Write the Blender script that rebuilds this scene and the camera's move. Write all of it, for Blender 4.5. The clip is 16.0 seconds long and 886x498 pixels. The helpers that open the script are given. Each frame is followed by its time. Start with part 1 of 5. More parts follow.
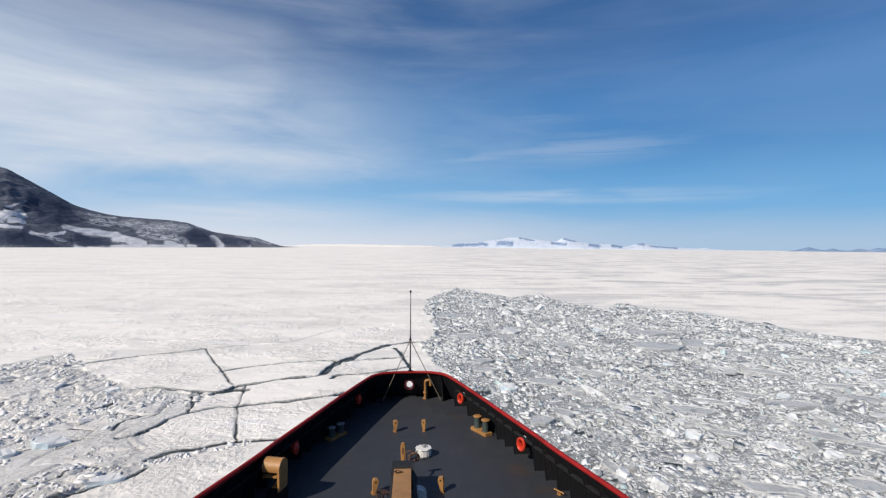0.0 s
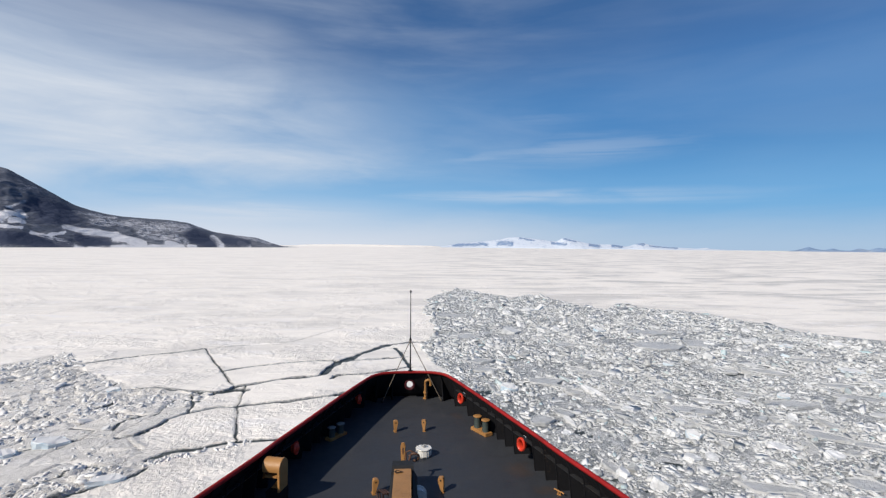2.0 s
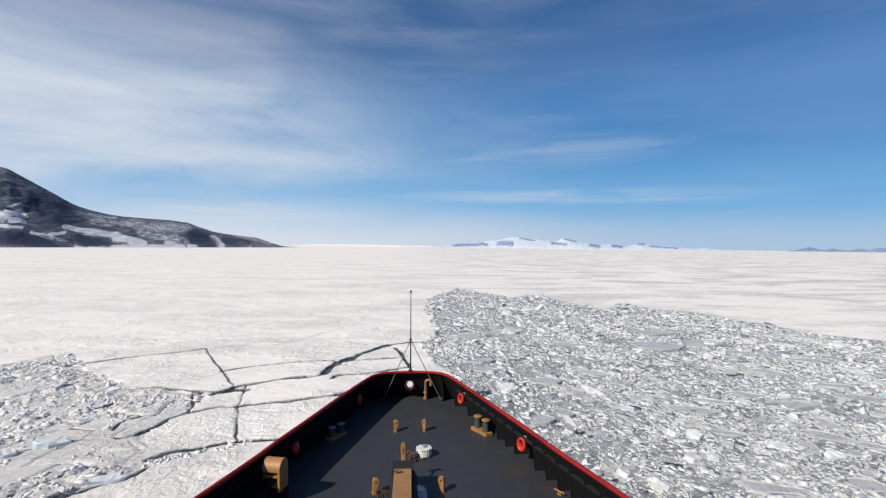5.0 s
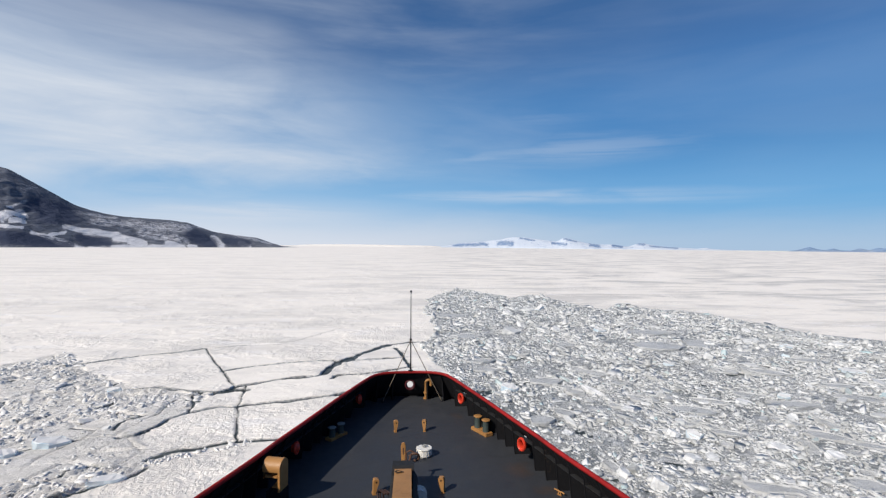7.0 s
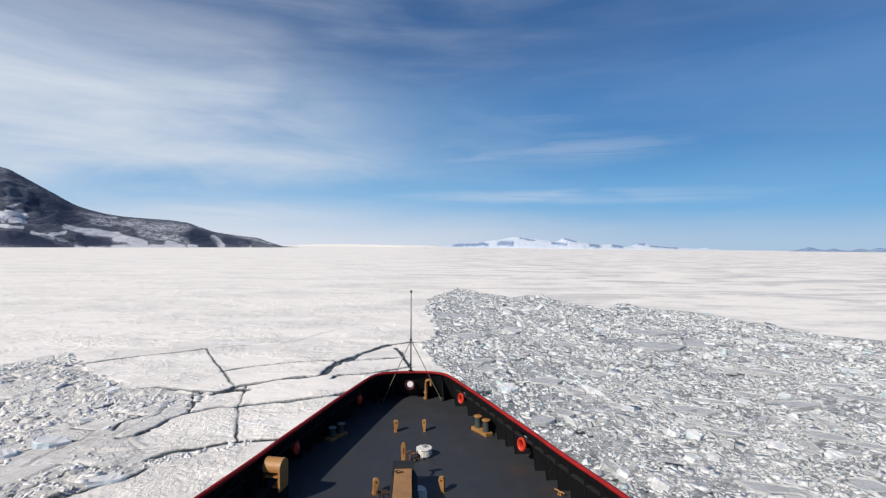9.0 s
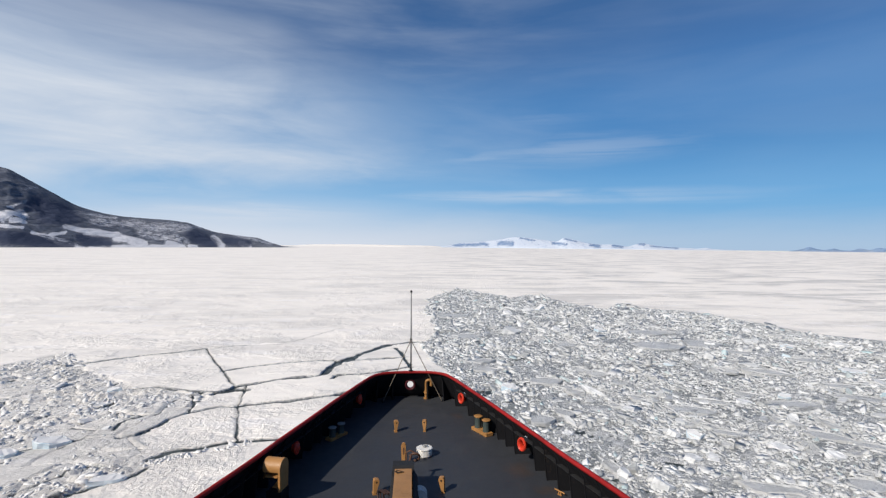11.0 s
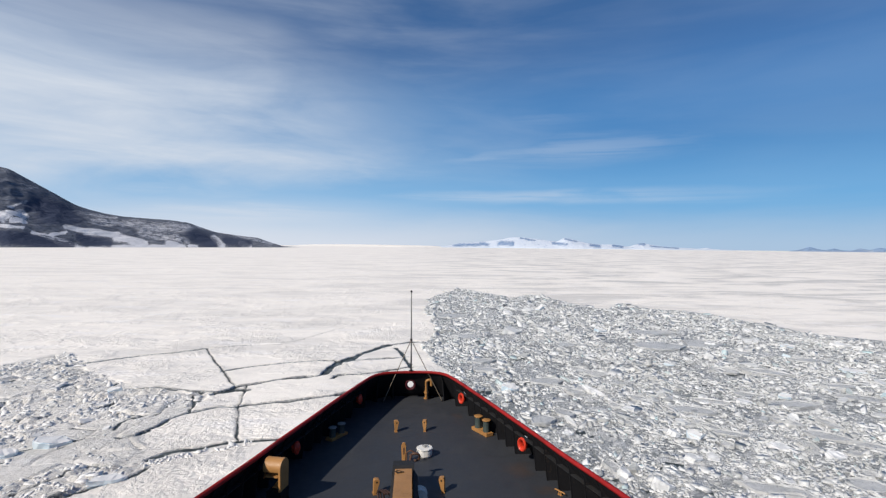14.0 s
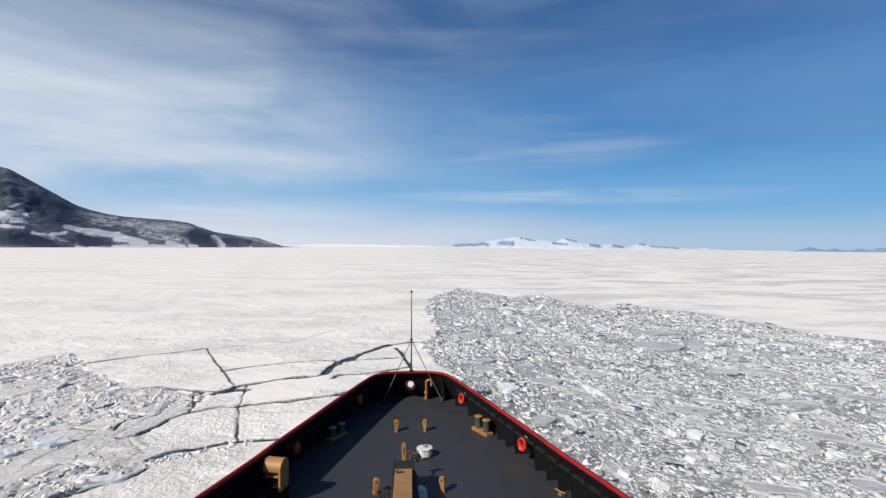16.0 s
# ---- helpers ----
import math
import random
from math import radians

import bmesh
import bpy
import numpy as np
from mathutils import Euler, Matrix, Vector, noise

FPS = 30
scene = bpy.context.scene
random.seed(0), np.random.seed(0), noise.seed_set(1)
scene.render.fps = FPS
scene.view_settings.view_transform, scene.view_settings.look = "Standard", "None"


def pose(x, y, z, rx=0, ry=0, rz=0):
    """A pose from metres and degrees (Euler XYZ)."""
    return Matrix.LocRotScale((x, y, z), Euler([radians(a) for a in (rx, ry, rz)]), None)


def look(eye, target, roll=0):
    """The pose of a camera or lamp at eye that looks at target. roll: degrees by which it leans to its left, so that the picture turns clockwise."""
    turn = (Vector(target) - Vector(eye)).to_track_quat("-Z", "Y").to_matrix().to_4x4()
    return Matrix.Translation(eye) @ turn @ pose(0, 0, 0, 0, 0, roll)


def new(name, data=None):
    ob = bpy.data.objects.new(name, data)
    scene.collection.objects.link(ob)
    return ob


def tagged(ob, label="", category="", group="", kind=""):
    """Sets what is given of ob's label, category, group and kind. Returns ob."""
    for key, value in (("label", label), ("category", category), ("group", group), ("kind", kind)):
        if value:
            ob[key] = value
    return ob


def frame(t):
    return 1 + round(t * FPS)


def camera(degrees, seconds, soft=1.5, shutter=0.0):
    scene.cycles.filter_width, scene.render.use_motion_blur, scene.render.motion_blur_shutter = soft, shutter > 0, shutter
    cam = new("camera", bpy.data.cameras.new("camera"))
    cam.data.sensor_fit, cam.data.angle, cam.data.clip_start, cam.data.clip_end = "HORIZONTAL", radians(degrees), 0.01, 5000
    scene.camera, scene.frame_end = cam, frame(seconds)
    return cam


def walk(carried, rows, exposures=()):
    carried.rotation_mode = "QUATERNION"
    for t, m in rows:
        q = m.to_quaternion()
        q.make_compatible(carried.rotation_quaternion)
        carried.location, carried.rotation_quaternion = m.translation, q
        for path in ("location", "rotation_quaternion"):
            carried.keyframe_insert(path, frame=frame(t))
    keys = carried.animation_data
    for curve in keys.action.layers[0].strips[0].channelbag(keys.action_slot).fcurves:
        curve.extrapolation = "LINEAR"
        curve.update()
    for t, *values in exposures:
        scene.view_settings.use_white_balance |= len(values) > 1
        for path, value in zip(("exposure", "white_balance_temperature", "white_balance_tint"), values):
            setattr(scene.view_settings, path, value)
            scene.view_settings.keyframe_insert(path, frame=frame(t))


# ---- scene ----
EXPO = 0.0
# Camera: stands high over the foredeck of an icebreaker and looks out over the bow.
def cam_pose(yaw, pitch=-0.44, roll=0.65):
    p, y = radians(pitch), radians(yaw)
    eye = Vector((0, 0, 18.0))
    way = Vector((math.sin(y) * math.cos(p), math.cos(y) * math.cos(p), math.sin(p)))
    return look(eye, eye + way * 100, roll)


cam = camera(84.05, 16.0, soft=1.3)
walk(cam, [(0.0, cam_pose(3.81)), (4.0, cam_pose(3.78)), (8.0, cam_pose(3.75)), (12.0, cam_pose(3.72)), (16.0, cam_pose(3.69))],
     exposures=[(0.0, EXPO), (16.0, EXPO)])
# the ship's slight heel and trim
HEEL = cam_pose(3.75) @ cam_pose(3.75, -0.3, 0.3).inverted()

# ---- world and sun ----
SUN_D = Vector((1.0, 0.85, -1.0)).normalized()      # the way the sunlight goes
SUN_EL = math.asin(-SUN_D.z)
world = bpy.data.worlds.new("polar_sky")
scene.world = world
world.use_nodes = True
WN, WL = world.node_tree.nodes, world.node_tree.links
WN.clear()


class Net:
    """Small helper to chain shader nodes."""

    def __init__(self, tree):
        self.t = tree

    def node(self, kind, operation="", attribute_name=""):
        n = self.t.nodes.new(kind)
        if operation:
            n.operation = operation
        if attribute_name:
            n.attribute_name = attribute_name
        return n

    def put(self, sock, value):
        if hasattr(value, "is_output"):
            self.t.links.new(value, sock)
        else:
            sock.default_value = value

    def math(self, op, a, b=0.0, c=0.0, clamp=False):
        n = self.node("ShaderNodeMath", operation=op)
        n.use_clamp = clamp
        for i, v in enumerate((a, b, c)):
            self.put(n.inputs[i], v)
        return n.outputs[0]

    def span(self, v, a, b, lo=0.0, hi=1.0, smooth=True):
        n = self.node("ShaderNodeMapRange")
        n.interpolation_type = "SMOOTHSTEP" if smooth else "LINEAR"
        for i, x in enumerate((v, a, b, lo, hi)):
            self.put(n.inputs[i], x)
        return n.outputs[0]

    def mix(self, f, a, b, blend="MIX"):
        n = self.node("ShaderNodeMix")
        n.data_type, n.blend_type = "RGBA", blend
        self.put(n.inputs[0], f)
        self.put(n.inputs[6], a if hasattr(a, "is_output") else (*a, 1))
        self.put(n.inputs[7], b if hasattr(b, "is_output") else (*b, 1))
        return n.outputs[2]

    def noise(self, vec, scale, detail=4.0, rough=0.55, warp=0.0):
        n = self.node("ShaderNodeTexNoise")
        if vec is not None:
            self.put(n.inputs["Vector"], vec)
        n.inputs["Scale"].default_value = scale
        n.inputs["Detail"].default_value = detail
        n.inputs["Roughness"].default_value = rough
        n.inputs["Distortion"].default_value = warp
        return n.outputs[0]

    def combine(self, x, y, z):
        n = self.node("ShaderNodeCombineXYZ")
        for i, v in enumerate((x, y, z)):
            self.put(n.inputs[i], v)
        return n.outputs[0]

    def stretch(self, vec, s, loc=(0, 0, 0), rot=0.0):
        n = self.node("ShaderNodeMapping")
        self.put(n.inputs["Vector"], vec)
        n.inputs["Scale"].default_value = s
        n.inputs["Location"].default_value = loc
        n.inputs["Rotation"].default_value = (0, 0, rot)
        return n.outputs[0]


def sky_nodes():
    g = Net(world.node_tree)
    out, bg = g.node("ShaderNodeOutputWorld"), g.node("ShaderNodeBackground")
    WL.new(bg.outputs[0], out.inputs[0])
    sky = g.node("ShaderNodeTexSky")
    sky.sky_type, sky.sun_disc, sky.sun_elevation, sky.sun_rotation = "NISHITA", False, SUN_EL, math.atan2(-SUN_D.x, -SUN_D.y)
    sky.altitude, sky.air_density, sky.dust_density, sky.ozone_density = 20, SKY_AIR, SKY_DUST, SKY_OZONE
    co = g.node("ShaderNodeTexCoord").outputs["Generated"]
    sep = g.node("ShaderNodeSeparateXYZ")
    WL.new(co, sep.inputs[0])
    x, y, z = sep.outputs
    flat = g.math("SQRT", g.math("ADD", g.math("MULTIPLY", x, x), g.math("MULTIPLY", y, y)))
    flat = g.math("MAXIMUM", flat, 0.02)
    a, e = g.math("DIVIDE", x, flat), g.math("DIVIDE", z, flat)
    n1 = g.noise(g.stretch(g.combine(a, e, 0.0), (1.7, 5.2, 1), (0.4, 1.7, 0), 0.18), 1.0, 6, 0.52, 0.5)
    n2 = g.noise(g.stretch(g.combine(a, e, 0.0), (2.6, 15.0, 1), (5.2, 3.3, 0), 0.04), 1.0, 7, 0.55, 0.6)
    w1, w2 = g.math("SUBTRACT", n1, 0.5), g.math("SUBTRACT", n2, 0.5)
    # the broad bank of cirrus on the sun's side, its upper edge sloping down to the right
    n3 = g.noise(g.stretch(g.combine(a, e, 0.0), (3.2, 11.0, 1), (1.3, 8.1, 0), 0.35), 1.0, 8, 0.58, 0.5)
    w3 = g.math("SUBTRACT", n3, 0.5)
    top = g.math("ADD", g.math("ADD", e, g.math("MULTIPLY", g.math("MAXIMUM", a, -0.28), 0.40)), g.math("ADD", g.math("MULTIPLY", w1, 0.14), g.math("MULTIPLY", w3, 0.16)))
    foot = g.math("ADD", g.math("SUBTRACT", e, g.math("MULTIPLY", a, 0.08)), g.math("MULTIPLY", w3, 0.14))
    bank = g.math("MULTIPLY", g.span(top, 0.44, 0.13), g.span(foot, 0.08, 0.20))
    bank = g.math("MULTIPLY", bank, g.span(g.math("ADD", a, g.math("MULTIPLY", w1, 0.5)), 0.38, -0.56))
    bank = g.math("MULTIPLY", bank, g.math("ADD", 0.80, g.math("ADD", g.math("MULTIPLY", w3, 1.5), g.math("MULTIPLY", w2, 0.9))))
    veil = g.math("MULTIPLY", g.span(g.math("ADD", n1, g.math("MULTIPLY", w2, 0.5)), 0.30, 0.80), g.span(a, 0.60, -0.3, 0.08, 0.36))
    veil = g.math("MULTIPLY", veil, g.span(e, 0.06, 0.14))
    fac = g.math("MAXIMUM", bank, veil)
    n4 = g.noise(g.stretch(g.combine(a, e, 0.0), (3.0, 60.0, 1), (2.1, 0.7, 0), 0.02), 1.0, 6, 0.6, 0.4)
    for height, thick, left, right, much in ((0.182, 0.050, -0.25, 0.62, 0.25), (0.094, 0.022, -0.05, 0.66, 0.42), (0.066, 0.034, -0.48, -0.06, 0.80),
                                             (0.108, 0.020, -0.62, -0.15, 0.30), (0.245, 0.020, 0.05, 0.50, 0.12)):
        off = g.math("ABSOLUTE", g.math("ADD", g.math("SUBTRACT", e, height), g.math("ADD", g.math("MULTIPLY", w1, 0.06), g.math("MULTIPLY", a, -0.012))))
        st = g.math("MULTIPLY", g.span(off, thick, 0.0, 0.0, much), g.math("MULTIPLY", g.span(a, left - 0.15, left + 0.2), g.span(a, right + 0.1, right - 0.35)))
        fac = g.math("MAXIMUM", fac, g.math("MULTIPLY", g.math("MULTIPLY", st, g.span(n2, 0.30, 0.58)), g.span(n4, 0.30, 0.62, 0.35, 1.2)))
    fac = g.math("MULTIPLY", fac, 0.90, clamp=True)
    side = g.span(a, 0.45, -0.35)
    low = g.math("MULTIPLY", g.span(g.math("ADD", e, g.math("MULTIPLY", w2, 0.05)), g.span(a, 0.3, -0.35, 0.100, 0.115), 0.0), g.span(a, 0.6, 0.0, 0.62, 0.92))
    haze = g.mix(side, (0.53, 0.62, 0.75), (0.71, 0.75, 0.83))
    base = g.mix(1.0, sky.outputs[0], SKY_GAIN, "MULTIPLY")
    left = g.span(a, 0.5, -0.35)
    upper, lower = g.mix(left, (0.070, 0.235, 0.52), (0.125, 0.32, 0.60)), g.mix(left, (0.155, 0.40, 0.71), (0.27, 0.51, 0.79))
    base = g.mix(g.span(e, 0.40, 0.18, 0.0, 0.85), base, g.mix(g.span(e, 0.24, 0.07), upper, lower))
    WL.new(g.mix(low, g.mix(fac, base, CLOUD), haze), bg.inputs[0])
    bg.inputs[1].default_value = 1.0


SKY_AIR, SKY_DUST, SKY_OZONE = 1.0, 0.05, 4.0
SKY_GAIN = (0.043, 0.067, 0.087)
CLOUD = (0.65, 0.71, 0.80)
sky_nodes()

sun = new("sun", bpy.data.lights.new("sun", "SUN"))
sun.data.energy, sun.data.angle, sun.data.color = 4.45, radians(0.53), (1.0, 0.91, 0.79)
sun.matrix_world = look((-60, -51, 60), Vector((-60, -51, 60)) + SUN_D)


# ---- materials ----
def material(name, build):
    m = bpy.data.materials.new(name)
    m.use_nodes = True
    m.node_tree.nodes.clear()
    g = Net(m.node_tree)
    out, bsdf = g.node("ShaderNodeOutputMaterial"), g.node("ShaderNodeBsdfPrincipled")
    m.node_tree.links.new(bsdf.outputs[0], out.inputs[0])
    build(g, bsdf)
    return m


def bump(g, bsdf, height, strength, distance):
    b = g.node("ShaderNodeBump")
    g.put(b.inputs["Height"], height)
    b.inputs["Strength"].default_value, b.inputs["Distance"].default_value = strength, distance
    g.put(bsdf.inputs["Normal"], b.outputs[0])


def where(g):
    return g.node("ShaderNodeNewGeometry").outputs["Position"]


def paint(name, colour, rough=0.5, wear=(0.25, 0.14, 0.08), wear_amount=0.25, grime=0.35, metal=0.0, gloss=0.5):
    def build(g, s):
        co = g.node("ShaderNodeTexCoord").outputs["Object"]
        big, small = g.noise(co, 0.9, 5, 0.6), g.noise(co, 14, 5, 0.65)
        dark = tuple(c * (1 - grime) for c in colour)
        c = g.mix(g.span(big, 0.35, 0.7), colour, dark)
        c = g.mix(g.math("MULTIPLY", g.span(g.math("ADD", small, g.math("MULTIPLY", big, 0.5)), 0.84, 0.98), wear_amount), c, wear)
        g.put(s.inputs["Base Color"], c)
        g.put(s.inputs["Roughness"], g.span(small, 0.2, 0.8, rough - 0.08, rough + 0.14))
        s.inputs["Metallic"].default_value = metal
        s.inputs["Specular IOR Level"].default_value = gloss
        bump(g, s, small, 0.12, 0.01)
    return material(name, build)


BLACK = paint("black_paint", (0.0115, 0.0118, 0.0142), 0.6, (0.10, 0.07, 0.05), 0.3, 0.2, gloss=0.18)
RED = paint("red_paint", (0.32, 0.016, 0.016), 0.65, (0.10, 0.02, 0.015), 0.6, 0.35, gloss=0.2)
# greyer copy of BLACK: the shelf's sunlit tone is put into the paint
WORN_SUNLIT_BLACK = paint("worn_sunlit_black_paint", (0.022, 0.023, 0.026), 0.6, (0.10, 0.08, 0.06), 0.4, 0.4)
MAROON = paint("dark_maroon_paint", (0.07, 0.008, 0.014), 0.5, (0.05, 0.02, 0.02), 0.4, 0.3)
CHOCK_RED = paint("orange_red_paint", (0.62, 0.045, 0.02), 0.4, (0.2, 0.05, 0.02), 0.4, 0.25)
BUFF = paint("buff_paint", (0.40, 0.20, 0.065), 0.5, (0.16, 0.06, 0.02), 0.5, 0.25)
STEEL = paint("dark_green_steel", (0.055, 0.075, 0.07), 0.45, (0.2, 0.15, 0.1), 0.4, 0.3)
WHITE = paint("white_paint", (0.75, 0.74, 0.70), 0.45, (0.35, 0.2, 0.1), 0.4, 0.12)
CANVAS = paint("black_canvas", (0.010, 0.010, 0.011), 0.8, (0.05, 0.05, 0.05), 0.2, 0.3)
RUSTY = paint("rusty_chain_steel", (0.12, 0.055, 0.03), 0.7, (0.3, 0.12, 0.05), 0.6, 0.4)
HOSE = paint("dark_brown_hose", (0.045, 0.02, 0.014), 0.6, (0.1, 0.04, 0.02), 0.4, 0.3)
GREY = paint("grey_steel", (0.30, 0.30, 0.29), 0.4, (0.2, 0.12, 0.07), 0.4, 0.3)


def deck_build(g, s):
    co = where(g)
    big, mid = g.noise(co, 0.28, 5, 0.6, 0.4), g.noise(co, 1.7, 6, 0.65)
    fine = g.noise(co, 30, 3, 0.7)
    streak = g.noise(g.stretch(co, (2.4, 0.35, 1)), 1.0, 5, 0.6)
    c = g.mix(g.span(big, 0.3, 0.7), (0.030, 0.034, 0.042), (0.036, 0.039, 0.045))
    c = g.mix(g.math("MULTIPLY", g.span(streak, 0.52, 0.75), 0.4), c, (0.052, 0.054, 0.057))
    c = g.mix(g.math("MULTIPLY", g.span(mid, 0.62, 0.78), 0.28), c, (0.062, 0.052, 0.042))
    for spot, size in (((4.15, 18.5, 9.5), 0.8), ((2.4, 24.4, 9.5), 0.5), ((4.9, 16.9, 9.5), 0.5)):
        far = g.node("ShaderNodeVectorMath", operation="DISTANCE")
        g.put(far.inputs[0], co)
        far.inputs[1].default_value = spot
        ring = g.math("ADD", far.outputs["Value"], g.math("MULTIPLY", g.math("SUBTRACT", mid, 0.5), 1.6))
        c = g.mix(g.span(ring, size, 0.0, 0.0, 0.35), c, (0.075, 0.042, 0.020))
    g.put(s.inputs["Base Color"], c)
    g.put(s.inputs["Roughness"], g.span(mid, 0.2, 0.8, 0.5, 0.75))
    bump(g, s, fine, 0.25, 0.004)


DECK = material("deck_paint", deck_build)


def snow_build(g, s):
    co = where(g)
    at = g.node("ShaderNodeAttribute", attribute_name="brash").outputs["Fac"]
    broad = g.noise(g.stretch(co, (0.42, 1.0, 1), (9, 4, 0), 0.15), 0.045, 10, 0.70, 0.4)
    drift = g.noise(g.stretch(co, (0.55, 1.2, 1), (2, 7, 0), 0.2), 0.13, 8, 0.66, 0.4)
    fine = g.noise(co, 1.6, 6, 0.65)
    px = g.node("ShaderNodeSeparateXYZ")
    g.put(px.inputs[0], co)
    scoured = g.math("MULTIPLY", g.span(broad, 0.44, 0.62), g.span(px.outputs[0], -120, 180, 0.30, 1.0))
    c = g.mix(scoured, (0.935, 0.890, 0.822), (0.57, 0.555, 0.53))
    c = g.mix(g.math("MULTIPLY", g.span(drift, 0.52, 0.66), 0.45), c, (0.74, 0.715, 0.68))
    c = g.mix(g.math("MULTIPLY", g.span(drift, 0.46, 0.36), 0.6), c, (0.90, 0.875, 0.85))
    # crushed ice: small angular bits of differing tone
    warp = g.node("ShaderNodeVectorMath", operation="ADD")
    g.put(warp.inputs[0], g.stretch(co, (1.0, 1.5, 1.0), (0, 0, 0), 0.4))
    nz = g.node("ShaderNodeTexNoise")
    g.put(nz.inputs["Vector"], co)
    nz.inputs["Scale"].default_value = 1.7
    g.put(warp.inputs[1], nz.outputs["Color"])
    tone, relief = 0.0, 0.0
    for scale, w in ((1.5, 0.40), (4.2, 0.34), (9.0, 0.26)):
        v = g.node("ShaderNodeTexVoronoi")
        g.put(v.inputs["Vector"], warp.outputs[0])
        v.inputs["Scale"].default_value = scale
        sep = g.node("ShaderNodeSeparateColor")
        g.put(sep.inputs[0], v.outputs["Color"])
        tone = g.math("ADD", tone, g.math("MULTIPLY", sep.outputs[0], w))
        relief = g.math("ADD", relief, g.math("MULTIPLY", sep.outputs[1], w))
    toned = g.noise(co, 0.12, 6, 0.65)
    tone = g.math("ADD", tone, g.math("MULTIPLY", g.math("SUBTRACT", toned, 0.52), 1.6))
    slush = g.mix(g.span(tone, 0.22, 0.50), (0.235, 0.255, 0.263), (0.43, 0.443, 0.448))
    slush = g.mix(g.span(tone, 0.50, 0.78), slush, (0.68, 0.69, 0.695))
    c = g.mix(g.math("MINIMUM", at, 1.0), c, slush)
    g.put(s.inputs["Base Color"], g.mix(g.span(at, 1.0, 2.0), c, (0.085, 0.098, 0.104)))
    g.put(s.inputs["Roughness"], g.span(at, 0, 1, 0.75, 0.55))
    at = g.math("MINIMUM", at, 1.0)
    s.inputs["Specular IOR Level"].default_value = 0.25
    rip = g.noise(g.stretch(co, (1.15, 0.7, 1), (0, 0, 0), 0.3), 1.5, 7, 0.68, 0.8)
    spots = g.span(g.noise(co, 0.07, 5, 0.65), 0.44, 0.60, 0.30, 1.7)
    even = g.math("MULTIPLY", g.math("ADD", g.math("MULTIPLY", rip, 1.0), g.math("MULTIPLY", fine, 0.7)), spots)
    h = g.math("ADD", g.math("MULTIPLY", even, g.math("SUBTRACT", 1.0, g.math("MULTIPLY", at, 0.6))), g.math("MULTIPLY", g.math("ADD", relief, g.math("MULTIPLY", g.noise(g.stretch(co, (1.0, 0.6, 1), (0, 0, 0), 0.3), 3.5, 6, 0.7, 1.0), 1.2)), at))
    bump(g, s, h, 0.85, 0.20)


SNOW = material("wind_packed_snow", snow_build)


def ice_build(g, s):
    geo, obj = g.node("ShaderNodeNewGeometry"), g.node("ShaderNodeObjectInfo")
    pick = g.math("FRACT", g.math("ADD", geo.outputs["Random Per Island"], obj.outputs["Random"]))
    co = where(g)
    fine, mid = g.noise(co, 5, 7, 0.75), g.noise(co, 1.6, 6, 0.65)
    c = g.mix(g.span(pick, 0.0, 0.5, smooth=False), (0.69, 0.70, 0.703), (0.55, 0.56, 0.563))
    c = g.mix(g.span(pick, 0.50, 0.92), c, (0.345, 0.356, 0.358))
    c = g.mix(g.span(pick, 0.972, 0.992), c, (0.46, 0.60, 0.63))
    c = g.mix(g.math("MULTIPLY", g.span(mid, 0.47, 0.60), 0.55), c, (0.64, 0.66, 0.67))
    c = g.mix(g.math("MULTIPLY", g.span(fine, 0.50, 0.64), 0.4), c, (0.40, 0.43, 0.445))
    g.put(s.inputs["Base Color"], c)
    g.put(s.inputs["Roughness"], g.span(fine, 0.2, 0.8, 0.4, 0.75))
    s.inputs["Specular IOR Level"].default_value = 0.3
    bump(g, s, g.math("ADD", fine, mid), 0.55, 0.04)


ICE = material("broken_sea_ice", ice_build)


def floe_build(g, s):
    co = where(g)
    fine, mid = g.noise(co, 3, 6, 0.65), g.noise(co, 0.35, 5, 0.6, 0.5)
    grit = g.noise(co, 1.1, 7, 0.72, 0.6)
    c = g.mix(g.span(mid, 0.35, 0.68), (0.55, 0.56, 0.56), (0.43, 0.442, 0.445))
    c = g.mix(g.math("MULTIPLY", g.span(grit, 0.50, 0.62), 0.7), c, (0.64, 0.65, 0.652))
    fine = g.math("ADD", fine, g.math("MULTIPLY", grit, 2.0))
    g.put(s.inputs["Base Color"], c)
    s.inputs["Roughness"].default_value = 0.6
    bump(g, s, fine, 1.0, 0.12)


def crust_build(g, s):
    co = where(g)
    fine, mid = g.noise(co, 5, 5, 0.65), g.noise(co, 0.5, 4, 0.6)
    g.put(s.inputs["Base Color"], g.mix(g.span(mid, 0.35, 0.65), (0.78, 0.775, 0.765), (0.64, 0.645, 0.645)))
    s.inputs["Roughness"].default_value = 0.8
    bump(g, s, fine, 0.4, 0.06)


RUBBLE_SNOW = material("snow_crusted_rubble", crust_build)


def lump_build(g, s):
    co = where(g)
    fine, mid = g.noise(co, 6, 6, 0.7), g.noise(co, 1.2, 5, 0.6)
    c = g.mix(g.span(mid, 0.40, 0.62), (0.77, 0.78, 0.785), (0.55, 0.567, 0.576))
    g.put(s.inputs["Base Color"], c)
    s.inputs["Roughness"].default_value = 0.75
    bump(g, s, g.math("ADD", fine, mid), 0.6, 0.04)


LUMP_SNOW = material("white_crumbly_ice", lump_build)
FLOE = material("grey_white_floe_ice", floe_build)


